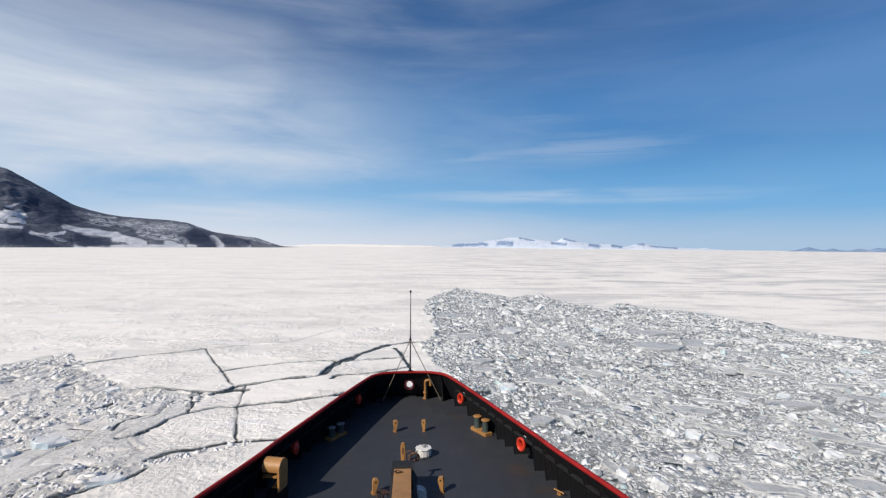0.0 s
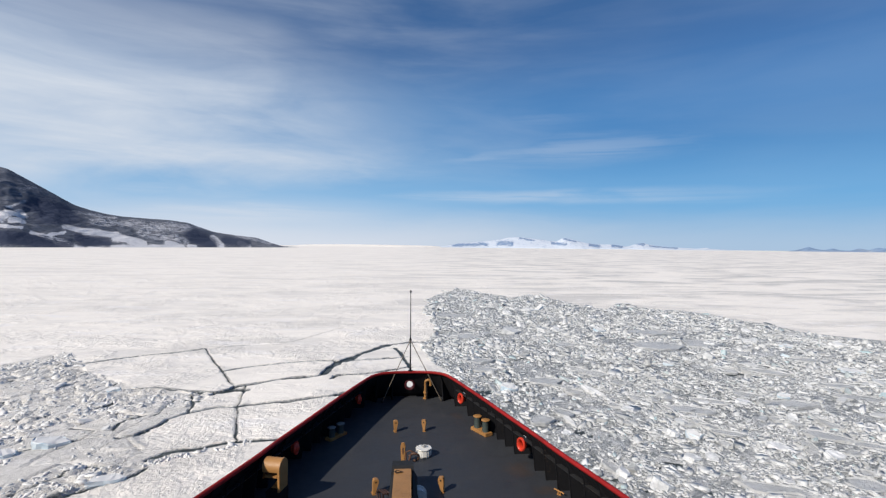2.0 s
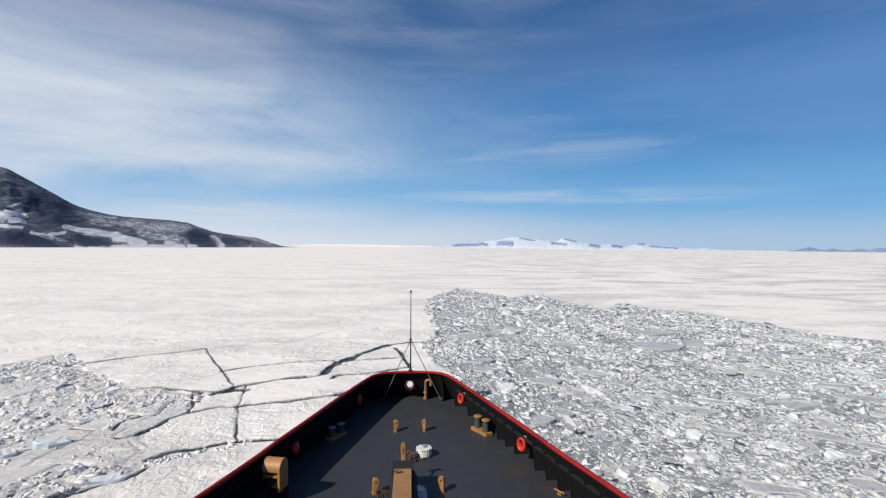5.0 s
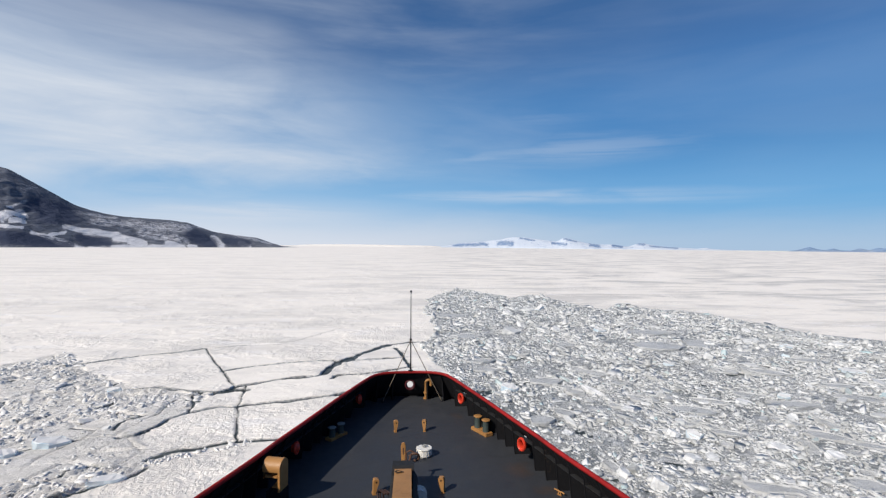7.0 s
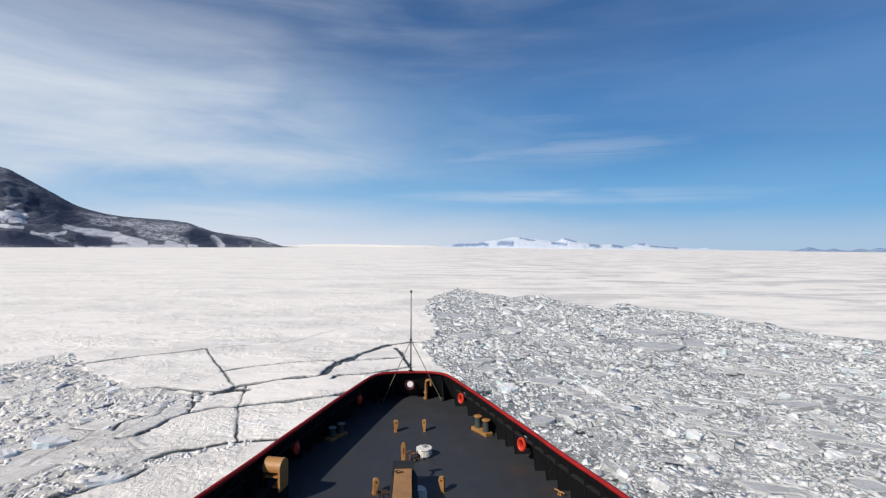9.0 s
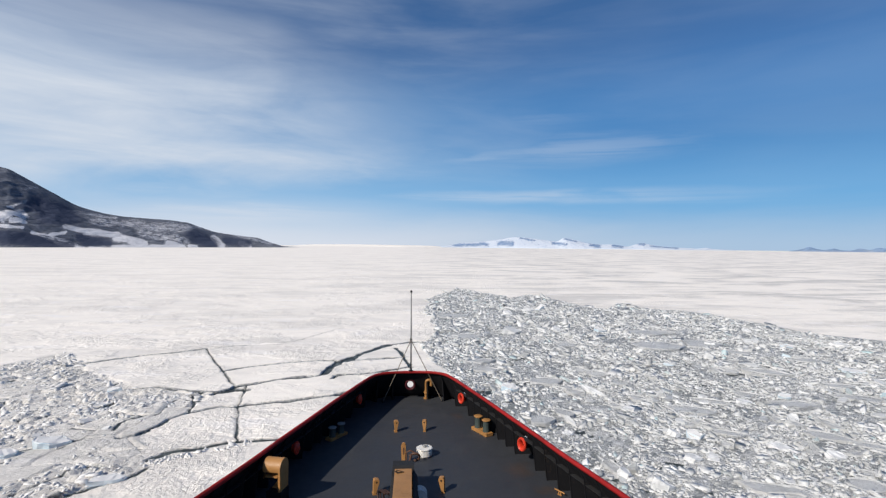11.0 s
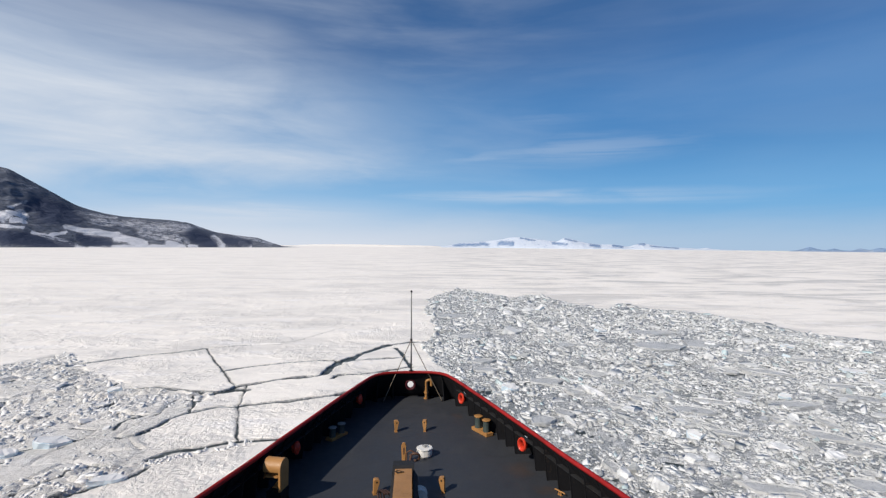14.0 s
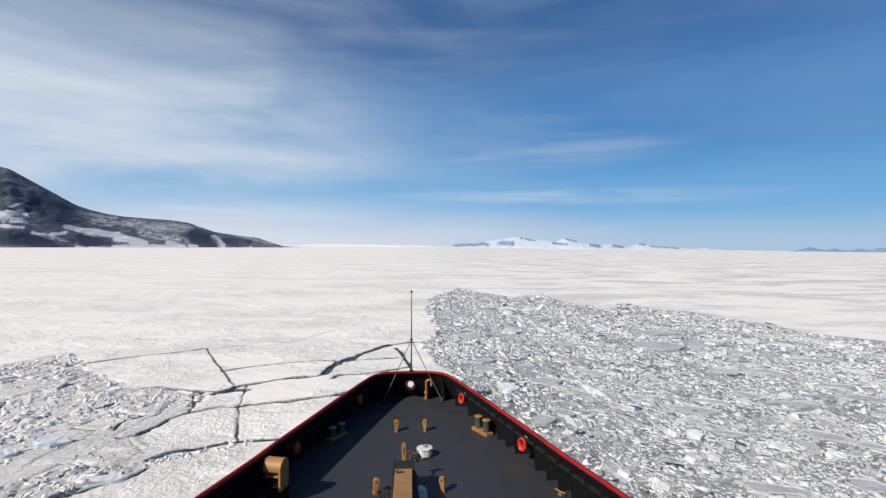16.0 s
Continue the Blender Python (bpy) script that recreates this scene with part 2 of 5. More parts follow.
def blue_build(g, s):
    geo = g.node("ShaderNodeNewGeometry")
    co = geo.outputs["Position"]
    sep = g.node("ShaderNodeSeparateXYZ")
    g.put(sep.inputs[0], geo.outputs["Normal"])
    fine, mid = g.noise(co, 4, 5, 0.6), g.noise(co, 0.8, 4, 0.6)
    # side colour holds painted blue shade besides the ice's own blue; upward faces whiter
    c = g.mix(g.span(mid, 0.3, 0.7), (0.58, 0.65, 0.69), (0.42, 0.53, 0.61))
    top = g.span(g.math("ADD", sep.outputs[2], g.math("MULTIPLY", fine, 0.3)), 0.72, 0.95)
    g.put(s.inputs["Base Color"], g.mix(top, c, (0.76, 0.76, 0.75)))
    s.inputs["Roughness"].default_value = 0.45
    bump(g, s, fine, 0.4, 0.08)


BLUE_SHADED_ICE = material("blue_ice_shaded_sides", blue_build)


def water_build(g, s):
    co = where(g)
    n = g.noise(co, 0.8, 5, 0.6)
    g.put(s.inputs["Base Color"], g.mix(g.span(n, 0.45, 0.7), (0.030, 0.040, 0.043), (0.13, 0.15, 0.15)))
    s.inputs["Roughness"].default_value = 0.5
    s.inputs["Specular IOR Level"].default_value = 0.2
    bump(g, s, g.noise(co, 3, 3, 0.5), 0.1, 0.05)


WATER = material("slushy_sea_water", water_build)


def rock_build(tint, snow_low, snow_bias, scale, dark_tint=(0.75, 0.85, 1.1), ragged=2.2, white=(0.80, 0.80, 0.81)):
    def build(g, s):
        geo = g.node("ShaderNodeNewGeometry")
        co, nrm = geo.outputs["Position"], geo.outputs["Normal"]
        sep, sn = g.node("ShaderNodeSeparateXYZ"), g.node("ShaderNodeSeparateXYZ")
        g.put(sep.inputs[0], co), g.put(sn.inputs[0], nrm)
        big = g.noise(g.stretch(co, (1, 0.6, 2.4)), 0.0042 * scale, 7, 0.66, 0.7)
        mid = g.noise(g.stretch(co, (0.8, 1, 3.6)), 0.02 * scale, 7, 0.68, 0.4)
        fine = g.noise(co, 0.09 * scale, 5, 0.6)
        rock = g.mix(g.span(mid, 0.35, 0.7), tint, tuple(c * 1.9 for c in tint))
        flat = g.span(sn.outputs[2], 0.80, 0.985)
        low = g.span(sep.outputs[2], snow_low, 8.0)
        v = g.math("ADD", g.math("MULTIPLY", big, 0.9), g.math("MULTIPLY", mid, 0.35))
        v = g.math("ADD", v, g.math("ADD", g.math("MULTIPLY", low, 0.10), g.math("MULTIPLY", flat, 0.16)))
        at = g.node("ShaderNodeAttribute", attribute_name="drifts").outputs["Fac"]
        bare_and_shaded = g.node("ShaderNodeAttribute", attribute_name="bare_and_shaded").outputs["Fac"]
        # darker strokes: bare rock, and the shade painted on the mountain's gully face
        bare_and_shaded = g.span(g.math("ADD", bare_and_shaded, g.math("MULTIPLY", g.math("SUBTRACT", mid, 0.5), ragged)), 0.15, 0.85)
        rock = g.mix(bare_and_shaded, rock, tuple(c * k for c, k in zip(tint, dark_tint)))
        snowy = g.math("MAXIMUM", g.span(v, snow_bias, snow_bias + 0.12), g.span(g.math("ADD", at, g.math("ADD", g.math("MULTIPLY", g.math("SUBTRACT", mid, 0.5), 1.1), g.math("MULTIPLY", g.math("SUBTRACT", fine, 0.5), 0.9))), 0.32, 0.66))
        snowy = g.math("MULTIPLY", snowy, g.math("SUBTRACT", 1.0, g.math("MULTIPLY", bare_and_shaded, 0.93)))
        dust = g.math("MULTIPLY", g.math("MULTIPLY", g.span(fine, 0.46, 0.62), 0.5), g.math("SUBTRACT", 1.0, bare_and_shaded))
        c = g.mix(g.math("MULTIPLY", dust, g.span(v, snow_bias - 0.3, snow_bias)), rock, (0.5, 0.5, 0.5))
        g.put(s.inputs["Base Color"], g.mix(g.math("MULTIPLY", snowy, g.span(fine, 0.25, 0.6, 0.6, 0.95)), c, white))
        s.inputs["Roughness"].default_value = 0.9
        s.inputs["Specular IOR Level"].default_value = 0.1
        bump(g, s, mid, 0.5, 12.0)
    return build


# blue in the rock paints in haze, the dimmed snow paints in shade
ROCK = material("dark_volcanic_rock_with_snow", rock_build((0.078, 0.088, 0.112), 45.0, 1.00, 2.2, (0.60, 0.66, 0.85), 2.2, (0.68, 0.69, 0.73)))
# distance haze is put into these two as bluish rock and dimmed snow
FAR_ROCK = material("far_snowy_rock_hazed", rock_build((0.30, 0.38, 0.50), 60.0, 0.42, 3.0, (0.55, 0.68, 0.85), 5.0, (0.66, 0.72, 0.80)))
COAST_ROCK = material("far_rock_haze_blue", rock_build((0.17, 0.25, 0.37), 20.0, 0.98, 1.6))


# ---- builders ----
def mesh_object(name, verts, faces, mat, parent=None, smooth=False):
    me = bpy.data.meshes.new(name)
    me.from_pydata([tuple(v) for v in verts], [], [tuple(f) for f in faces])
    me.materials.append(mat)
    me.update()
    if smooth:
        me.polygons.foreach_set("use_smooth", np.ones(len(me.polygons), bool))
    ob = new(name, me)
    if parent:
        ob.parent = parent
    return ob


def part(name, bm, mat, parent, label="", smooth=False, bevel=0.0):
    if bevel:
        bmesh.ops.bevel(bm, geom=[e for e in bm.edges if e.calc_face_angle(0) > 0.6], offset=bevel, segments=2, affect="EDGES", clamp_overlap=True)
    bmesh.ops.recalc_face_normals(bm, faces=bm.faces)
    me = bpy.data.meshes.new(name)
    bm.to_mesh(me)
    bm.free()
    me.materials.append(mat)
    if smooth:
        me.polygons.foreach_set("use_smooth", np.ones(len(me.polygons), bool))
        me.set_sharp_from_angle(angle=radians(38))
    ob = new(name, me)
    if parent:
        ob.parent = parent
    return tagged(ob, label)


def empty(name, m, label, category, group="", kind=""):
    ob = new(name)
    ob.matrix_basis = m
    ob.empty_display_size = 0.2
    return tagged(ob, label, category, group, kind)


def prism(points, thick, axis="y"):
    """An outline drawn in two axes, given thickness along the third."""
    bm = bmesh.new()
    put = {"y": lambda a, b, c: (a, c, b), "x": lambda a, b, c: (c, a, b), "z": lambda a, b, c: (a, b, c)}[axis]
    lo = [bm.verts.new(put(a, b, -thick / 2)) for a, b in points]
    hi = [bm.verts.new(put(a, b, thick / 2)) for a, b in points]
    n = len(points)
    bm.faces.new(lo[::-1]), bm.faces.new(hi)
    for i in range(n):
        bm.faces.new((lo[i], lo[(i + 1) % n], hi[(i + 1) % n], hi[i]))
    return bm


def box(x0, x1, y0, y1, z0, z1):
    bm = prism([(x0, y0), (x1, y0), (x1, y1), (x0, y1)], z1 - z0, "z")
    bmesh.ops.translate(bm, verts=bm.verts, vec=(0, 0, (z0 + z1) / 2))
    return bm


def lathe(profile, n=20, squash=(1, 1)):
    """Turns an outline of (radius, z) about z."""
    bm = bmesh.new()
    rings = []
    for r, z in profile:
        if r < 1e-5:
            rings.append([bm.verts.new((0, 0, z))] * n)
        else:
            rings.append([bm.verts.new((r * squash[0] * math.cos(2 * math.pi * i / n), r * squash[1] * math.sin(2 * math.pi * i / n), z)) for i in range(n)])
    for a, b in zip(rings, rings[1:]):
        for i in range(n):
            j = (i + 1) % n
            f = list(dict.fromkeys((a[i], a[j], b[j], b[i])))
            if len(f) > 2:
                bm.faces.new(f)
    return bm


def tube(points, r, n=10, r_end=None):
    """A round bar along points, with closed ends."""
    bm = bmesh.new()
    pts = [Vector(p) for p in points]
    rings, side = [], None
    for i, p in enumerate(pts):
        d = (pts[min(i + 1, len(pts) - 1)] - pts[max(i - 1, 0)]).normalized()
        if side is None:
            side = d.orthogonal().normalized()
        side = (side - d * side.dot(d)).normalized()
        other = d.cross(side)
        rr = r if r_end is None else r + (r_end - r) * i / (len(pts) - 1)
        rings.append([bm.verts.new(p + side * rr * math.cos(2 * math.pi * k / n) + other * rr * math.sin(2 * math.pi * k / n)) for k in range(n)])
    for a, b in zip(rings, rings[1:]):
        for k in range(n):
            bm.faces.new((a[k], a[(k + 1) % n], b[(k + 1) % n], b[k]))
    bm.faces.new(rings[0][::-1]), bm.faces.new(rings[-1])
    return bm


# ---- plan noise ----
def lattice(seed):
    return np.random.RandomState(seed).rand(256, 256)


def vnoise(x, y, scale, seed):
    t = lattice(seed)
    x, y = x * scale + 100.3, y * scale + 57.7
    i, j = np.floor(x).astype(int), np.floor(y).astype(int)
    fx, fy = x - i, y - j
    fx, fy = fx * fx * (3 - 2 * fx), fy * fy * (3 - 2 * fy)
    i, j, k, m = i % 256, j % 256, (i + 1) % 256, (j + 1) % 256
    return (t[i, j] * (1 - fx) + t[k, j] * fx) * (1 - fy) + (t[i, m] * (1 - fx) + t[k, m] * fx) * fy


def fbm(x, y, scale, seed, octaves=4, gain=0.5):
    total, amp, s = 0, 0, 1.0
    for o in range(octaves):
        total = total + s * vnoise(x, y, scale * 2 ** o, seed + o)
        amp, s = amp + s, s * gain
    return total / amp


def step(a, b, v):
    t = np.clip((v - a) / (b - a), 0, 1)
    return t * t * (3 - 2 * t)


def inside(poly, x, y):
    """Signed distance to an outline: positive inside."""
    x, y = np.asarray(x, float), np.asarray(y, float)
    odd, best = np.zeros(x.shape, bool), np.full(x.shape, 1e9)
    for (ax, ay), (bx, by) in zip(poly, poly[1:] + poly[:1]):
        with np.errstate(divide="ignore", invalid="ignore"):
            odd ^= ((ay > y) != (by > y)) & (x < (bx - ax) * (y - ay) / (by - ay + 1e-12) + ax)
        dx, dy = bx - ax, by - ay
        t = np.clip(((x - ax) * dx + (y - ay) * dy) / (dx * dx + dy * dy), 0, 1)
        best = np.minimum(best, np.hypot(x - ax - t * dx, y - ay - t * dy))
    return np.where(odd, best, -best)


def from_line(line, x, y):
    best = np.full(x.shape, 1e9)
    for (ax, ay), (bx, by) in zip(line, line[1:]):
        dx, dy = bx - ax, by - ay
        t = np.clip(((x - ax) * dx + (y - ay) * dy) / (dx * dx + dy * dy), 0, 1)
        best = np.minimum(best, np.hypot(x - ax - t * dx, y - ay - t * dy))
    return best


# ---- sea ice ----
CHANNEL = [(5.9, 67.9), (4.2, 72.3), (2.5, 80.6), (2.3, 88.8), (4.3, 94.2), (5.3, 100.2), (5.2, 110.9), (5.8, 119.4), (4.6, 132.6), (4.4, 147.6), (6.4, 163),
           (10, 178), (19.7, 204), (27.2, 189.6), (32.9, 173.1), (33.9, 165.8), (42.6, 179.5), (47.4, 173.7), (50.6, 158), (53.6, 140.8), (55.8, 137.1),
           (67.8, 153.8), (69.6, 138.6), (76.8, 136.3), (81.8, 128.3), (82.4, 115.6), (85.1, 109.7), (85.3, 100.1), (90, 95.5), (93.6, 90.7), (130, 78),
           (130, -70), (8, -70), (3, 15), (3.6, 60)]
WEDGE = [(-120, 55), (-70, 62), (-58, 73.5), (-56.9, 76.2), (-56, 80.6), (-55.3, 83.1), (-51.6, 79), (-47.8, 75.7), (-43.6, 70.1), (-39.3, 66.6), (-34.4, 63),
         (-29.1, 61.6), (-25.7, 60), (-24, 55.8), (-23.1, 53.4), (-24.2, 51.4), (-24.7, 48.2), (-25, 46.6), (-21.2, 41.5), (-20.9, 39.2), (-22.8, 37.5),
         (-24.4, 35.8), (-30, 30), (-38, 15), (-44, -70), (-120, -70)]
CRACKS = [  # line, width, depth
    ([(2.8, 91.4), (0.2, 90.9), (-3.6, 88.9)], 1.2, 0.9),
    ([(-3.6, 88.9), (-5.6, 86), (-7.9, 81.6), (-9.8, 76.1)], 1.75, 0.9),
    ([(-9.8, 76.1), (-10.7, 75.4), (-11.4, 72), (-11.8, 68), (-12.7, 67.4)], 1.3, 0.9),
    ([(-12.7, 67.4), (-15.3, 66.3), (-17.9, 65.1), (-20, 63.8), (-21.5, 62.6)], 1.25, 0.9),
    ([(-21.5, 62.6), (-22.2, 61.2), (-22.8, 60.1), (-23.1, 59.4)], 0.8, 0.8),
    ([(-34.5, 85.9), (-32.3, 81.5), (-29.3, 76.1)], 0.08, 0.8),
    ([(-29.3, 76.1), (-26.8, 72), (-24.6, 67.7), (-22.7, 64.4), (-21.5, 62.6)], 0.10, 0.9),
    ([(-34.5, 85.9), (-37.5, 83.2), (-42.3, 80.4), (-45, 77.8), (-47.4, 75)], 0.72, 0.6),
    ([(-34.5, 85.9), (-30.3, 88.7), (-22.9, 90.1), (-21.2, 91.6), (-18.4, 98.4), (-14, 107.1)], 0.5, 0.20),
    ([(-26.1, 70.7), (-23.3, 72.9), (-19.1, 75.2), (-14.2, 76.2), (-10.6, 76.1)], 0.72, 0.6),
    ([(-9.8, 76.1), (-6.6, 77.2), (-2.2, 78.2), (-0.4, 78.6)], 1.05, 0.8),
    ([(-10.2, 66), (-10, 67.6), (-6.6, 68.1), (-4.3, 69.3), (-2, 70.8), (0.2, 72.4)], 0.85, 0.8),
    ([(-2.5, 86.4), (-1.2, 80.6), (-0.2, 74.1), (0.2, 71.7)], 0.6, 0.8),
    ([(-7.1, 59.7), (-8.3, 59), (-10.8, 58), (-13.1, 56.8), (-16.1, 56.3), (-17.9, 56), (-18.9, 55.4)], 1.15, 0.9),
    ([(-18.9, 55.4), (-21.1, 54.9), (-22, 54.2), (-23.1, 53.4)], 0.9, 0.8),
    ([(-23.1, 53.4), (-24.3, 51.6), (-24.5, 49.3), (-24.9, 48)], 0.28, 0.8),
    ([(-24.9, 48), (-25.4, 47), (-26.5, 46.7)], 0.9, 0.8),
    ([(-20.3, 62.8), (-19.8, 60), (-19.2, 57.2), (-18.6, 54.9)], 0.06, 0.8),
    ([(-18.6, 54.9), (-17.3, 50.9), (-16.2, 47.4), (-15.5, 45.6)], 0.08, 0.9),
    ([(-22.3, 60.1), (-21.3, 61), (-20, 60.9)], 1.3, 0.32),
    ([(-11.6, 46), (-13.6, 45.8), (-15.3, 45.6), (-16.4, 45.4)], 0.62, 0.8),
    ([(-16.4, 45.4), (-17.3, 44.9), (-18.4, 44.2), (-19.7, 43.8), (-20.4, 43.4), (-21, 42.6), (-21.4, 41.8)], 0.85, 0.9),
    ([(-20.7, 40.5), (-21, 39.3), (-21.8, 38.5), (-22.9, 37.6), (-24, 36.2), (-24.7, 35.6)], 0.42, 0.7),
    ([(-25.6, 59.7), (-24.3, 57), (-23.5, 54.5), (-23.1, 53.4)], 0.16, 0.8),
    ([(-27.8, 36.2), (-27.3, 37.1), (-26.4, 38.7), (-26.1, 39.7), (-25.5, 40.5), (-25.5, 41.1), (-23.5, 40.6)], 0.28, 0.6),
    ([(-38.7, 50.5), (-37.3, 51.4), (-36.6, 53.1)], 0.40, 0.6),
    ([(-28, 48.6), (-28.7, 50.8), (-28.4, 52), (-27.3, 53)], 0.30, 0.6),
    ([(-33.4, 54.6), (-33, 56.1), (-32.6, 57.6)], 0.4, 0.6),
    ([(-34.2, 62), (-31.2, 62.6), (-26.7, 60.9), (-22.8, 60.1)], 0.5, 0.35),
    ([(-25.6, 46.4), (-23, 43.9)], 0.35, 0.15),
]


def axis(stops):
    """Grid lines from (start, step) stops to the last start."""
    out = []
    for (a, s), (b, _) in zip(stops, stops[1:]):
        out += list(np.linspace(a, b, max(2, int(round((b - a) / s)) + 1))[:-1])
    return np.array(out + [stops[-1][0]])


def cells(x, y, size, seed):
    """Plates of about that size: the distance to the edge between them, and each one's own height and slope."""
    r = np.random.RandomState(seed)
    i, j = np.floor(x / size).astype(int), np.floor(y / size).astype(int)
    jx, jy, jh, ja, jb = [r.rand(256, 256) for _ in range(5)]
    d1, d2 = np.full(x.shape, 1e9), np.full(x.shape, 1e9)
    own, lean = np.zeros(x.shape), np.zeros(x.shape)
    for a in (-1, 0, 1):
        for b in (-1, 0, 1):
            ia, jb_ = (i + a) % 256, (j + b) % 256
            px, py = (i + a + jx[ia, jb_]) * size, (j + b + jy[ia, jb_]) * size
            d = np.hypot(x - px, y - py)
            near = d < d1
            own = np.where(near, jh[ia, jb_], own)
            lean = np.where(near, (ja[ia, jb_] - 0.5) * (x - px) + (jb[ia, jb_] - 0.5) * (y - py), lean)
            d2 = np.minimum(d2, np.maximum(d, d1))
            d1 = np.minimum(d1, d)
    return d2 - d1, own, lean


def rubbly(x, y):
    """How strewn with lumps the refrozen track is: most along its outer side."""
    outer = step(-30, -48, x - 0.35 * (y - 55)) * 0.45
    return np.clip(step(0.40, 0.62, fbm(x, y, 0.17, 91, 3)) + outer, 0, 1)


def ice_height(x, y):
    """Height of the sheet and how broken it is."""
    wx, wy = x + 3.2 * (fbm(x, y, 0.14, 11) - 0.5), y + 3.2 * (fbm(x, y, 0.14, 23) - 0.5)
    far = step(1500, 250, np.hypot(x, y))
    z = (fbm(x, y, 0.05, 31, 5) - 0.5) * 0.32 * far
    ridge = 1 - np.abs(fbm(x * 0.45 + y * 0.25, y - 0.25 * x, 0.5, 41, 3) * 2 - 1)
    rough_spot = step(0.50, 0.68, fbm(x, y, 0.045, 51, 3))
    z = z + ridge * 0.10 * rough_spot * far
    right, left = inside(CHANNEL, wx, wy), inside(WEDGE, wx, wy)
    broken_r, broken_l = step(-0.35, 0.25, right), step(-0.35, 0.25, left)
    jx, jy = x + 0.5 * (fbm(x, y, 0.9, 15, 3) - 0.5), y + 0.5 * (fbm(x, y, 0.9, 25, 3) - 0.5)
    # brash: crowded bits, each at its own height and slope, between low wet lanes
    u, v = 0.86 * jx + 0.5 * jy, 0.86 * jy - 0.5 * jx
    e1, h1, l1 = cells(u * 0.6, v, 0.70, 35)
    e2, h2, l2 = cells(u * 0.75 + 60, v, 2.6, 45)
    crowd = step(0.34, 0.58, fbm(x, y, 0.2, 19, 4, 0.6))
    bits = (0.20 * (h1 - 0.45) + 0.30 * l1) * step(0.0, 0.10, e1)
    slush = 0.01 + bits * (0.30 + 0.70 * crowd) + (0.16 * (h2 - 0.5) + 0.12 * l2) * step(0.0, 0.2, e2) + 0.22 * (fbm(x, y, 0.09, 71, 3) - 0.5)
    z = z * (1 - broken_r) + slush * broken_r
    # refrozen track: plates with open joints, lumps in rows along them
    u, v = 0.5 * jx + 0.87 * jy, 0.87 * jx - 0.5 * jy
    e3, h3, l3 = cells(u * 0.55, v, 3.0, 5)
    e4, h4, l4 = cells(u * 0.50 + 33, v, 0.75, 6)
    lumpy = rubbly(x, y)
    plate = 0.03 + 0.22 * (h3 - 0.5) + 0.07 * l3 - 0.15 * step(0.26, 0.06, e3)
    lumps = (0.08 + 0.48 * (h4 - 0.4) + 0.40 * l4) * step(0.0, 0.22, e4) - 0.04
    plate = plate + lumps * lumpy * (0.4 + 0.6 * step(0.2, 0.6, h4)) + 0.10 * (fbm(x, y, 0.5, 95, 4) - 0.5)
    z = z * (1 - broken_l) + plate * broken_l
    mx, my = x + 0.45 * (fbm(x, y, 0.6, 13, 4, 0.6) - 0.5), y + 0.7 * (fbm(x, y, 0.5, 27, 4, 0.6) - 0.5)
    toned = np.zeros(x.shape)
    for line, width, depth in CRACKS:
        lx, ly = [p[0] for p in line], [p[1] for p in line]
        m = (x > min(lx) - 2) & (x < max(lx) + 2) & (y > min(ly) - 2) & (y < max(ly) + 2)
        d = from_line(line, mx[m], my[m])
        w = 0.74 * width * (0.10 + 1.7 * fbm(x[m], y[m], 0.45, 3, 3))
        dip = step(w * 0.5 + 0.10, w * 0.5 - 0.10, d)
        z[m] -= depth * dip
        # crack walls and a narrow margin beside them are coloured dark
        toned[m] = np.maximum(toned[m], step(w * 0.5 + 0.13, w * 0.5 + 0.01, d) * (depth > 0.3))
    brash = np.maximum(np.maximum(broken_r, 0.36 * broken_l), 2.0 * toned)
    return z, brash


def ice_sheet():
    gx = axis([(-4950, 550), (-1100, 120), (-300, 20), (-124, 1.2), (-76, 0.3), (-58, 0.16), (4, 0.18), (52, 0.3), (96, 0.9), (134, 20), (300, 120), (1100, 550), (4950, 1)])
    gy = axis([(-1500, 300), (-300, 40), (-80, 1.6), (20, 0.9), (32, 0.15), (40, 0.125), (80, 0.20), (110, 0.35), (150, 0.6), (212, 4), (320, 20), (700, 120), (2000, 550), (4950, 1)])
    x, y = [a.ravel() for a in np.meshgrid(gx, gy)]
    z, brash = ice_height(x, y)
    nx, ny = len(gx), len(gy)
    k = (np.arange(ny - 1)[:, None] * nx + np.arange(nx - 1)[None, :]).ravel()
    quads = np.stack([k, k + 1, k + nx + 1, k + nx], 1)
    me = bpy.data.meshes.new("ground")
    me.vertices.add(len(x))
    me.vertices.foreach_set("co", np.stack([x, y, z], 1).astype(np.float32).ravel())
    me.loops.add(quads.size)
    me.loops.foreach_set("vertex_index", quads.ravel().astype(np.int32))
    me.polygons.add(len(quads))
    me.polygons.foreach_set("loop_start", np.arange(0, quads.size, 4, dtype=np.int32))
    me.polygons.foreach_set("use_smooth", np.ones(len(quads), bool))
    me.attributes.new("brash", "FLOAT", "POINT").data.foreach_set("value", brash.astype(np.float32))
    me.update(calc_edges=True)
    me.materials.append(SNOW)
    return tagged(new("ground", me), "wide sheet of snow-covered sea ice, cracked near the ship", "sea ice", kind="structure")


ice_sheet()
bm = box(-140, 150, -90, 230, -1.4, -0.13)
tagged(part("water", bm, WATER, None), "dark slushy sea water in the cracks of the ice", "water", kind="structure")


SIDES = 6


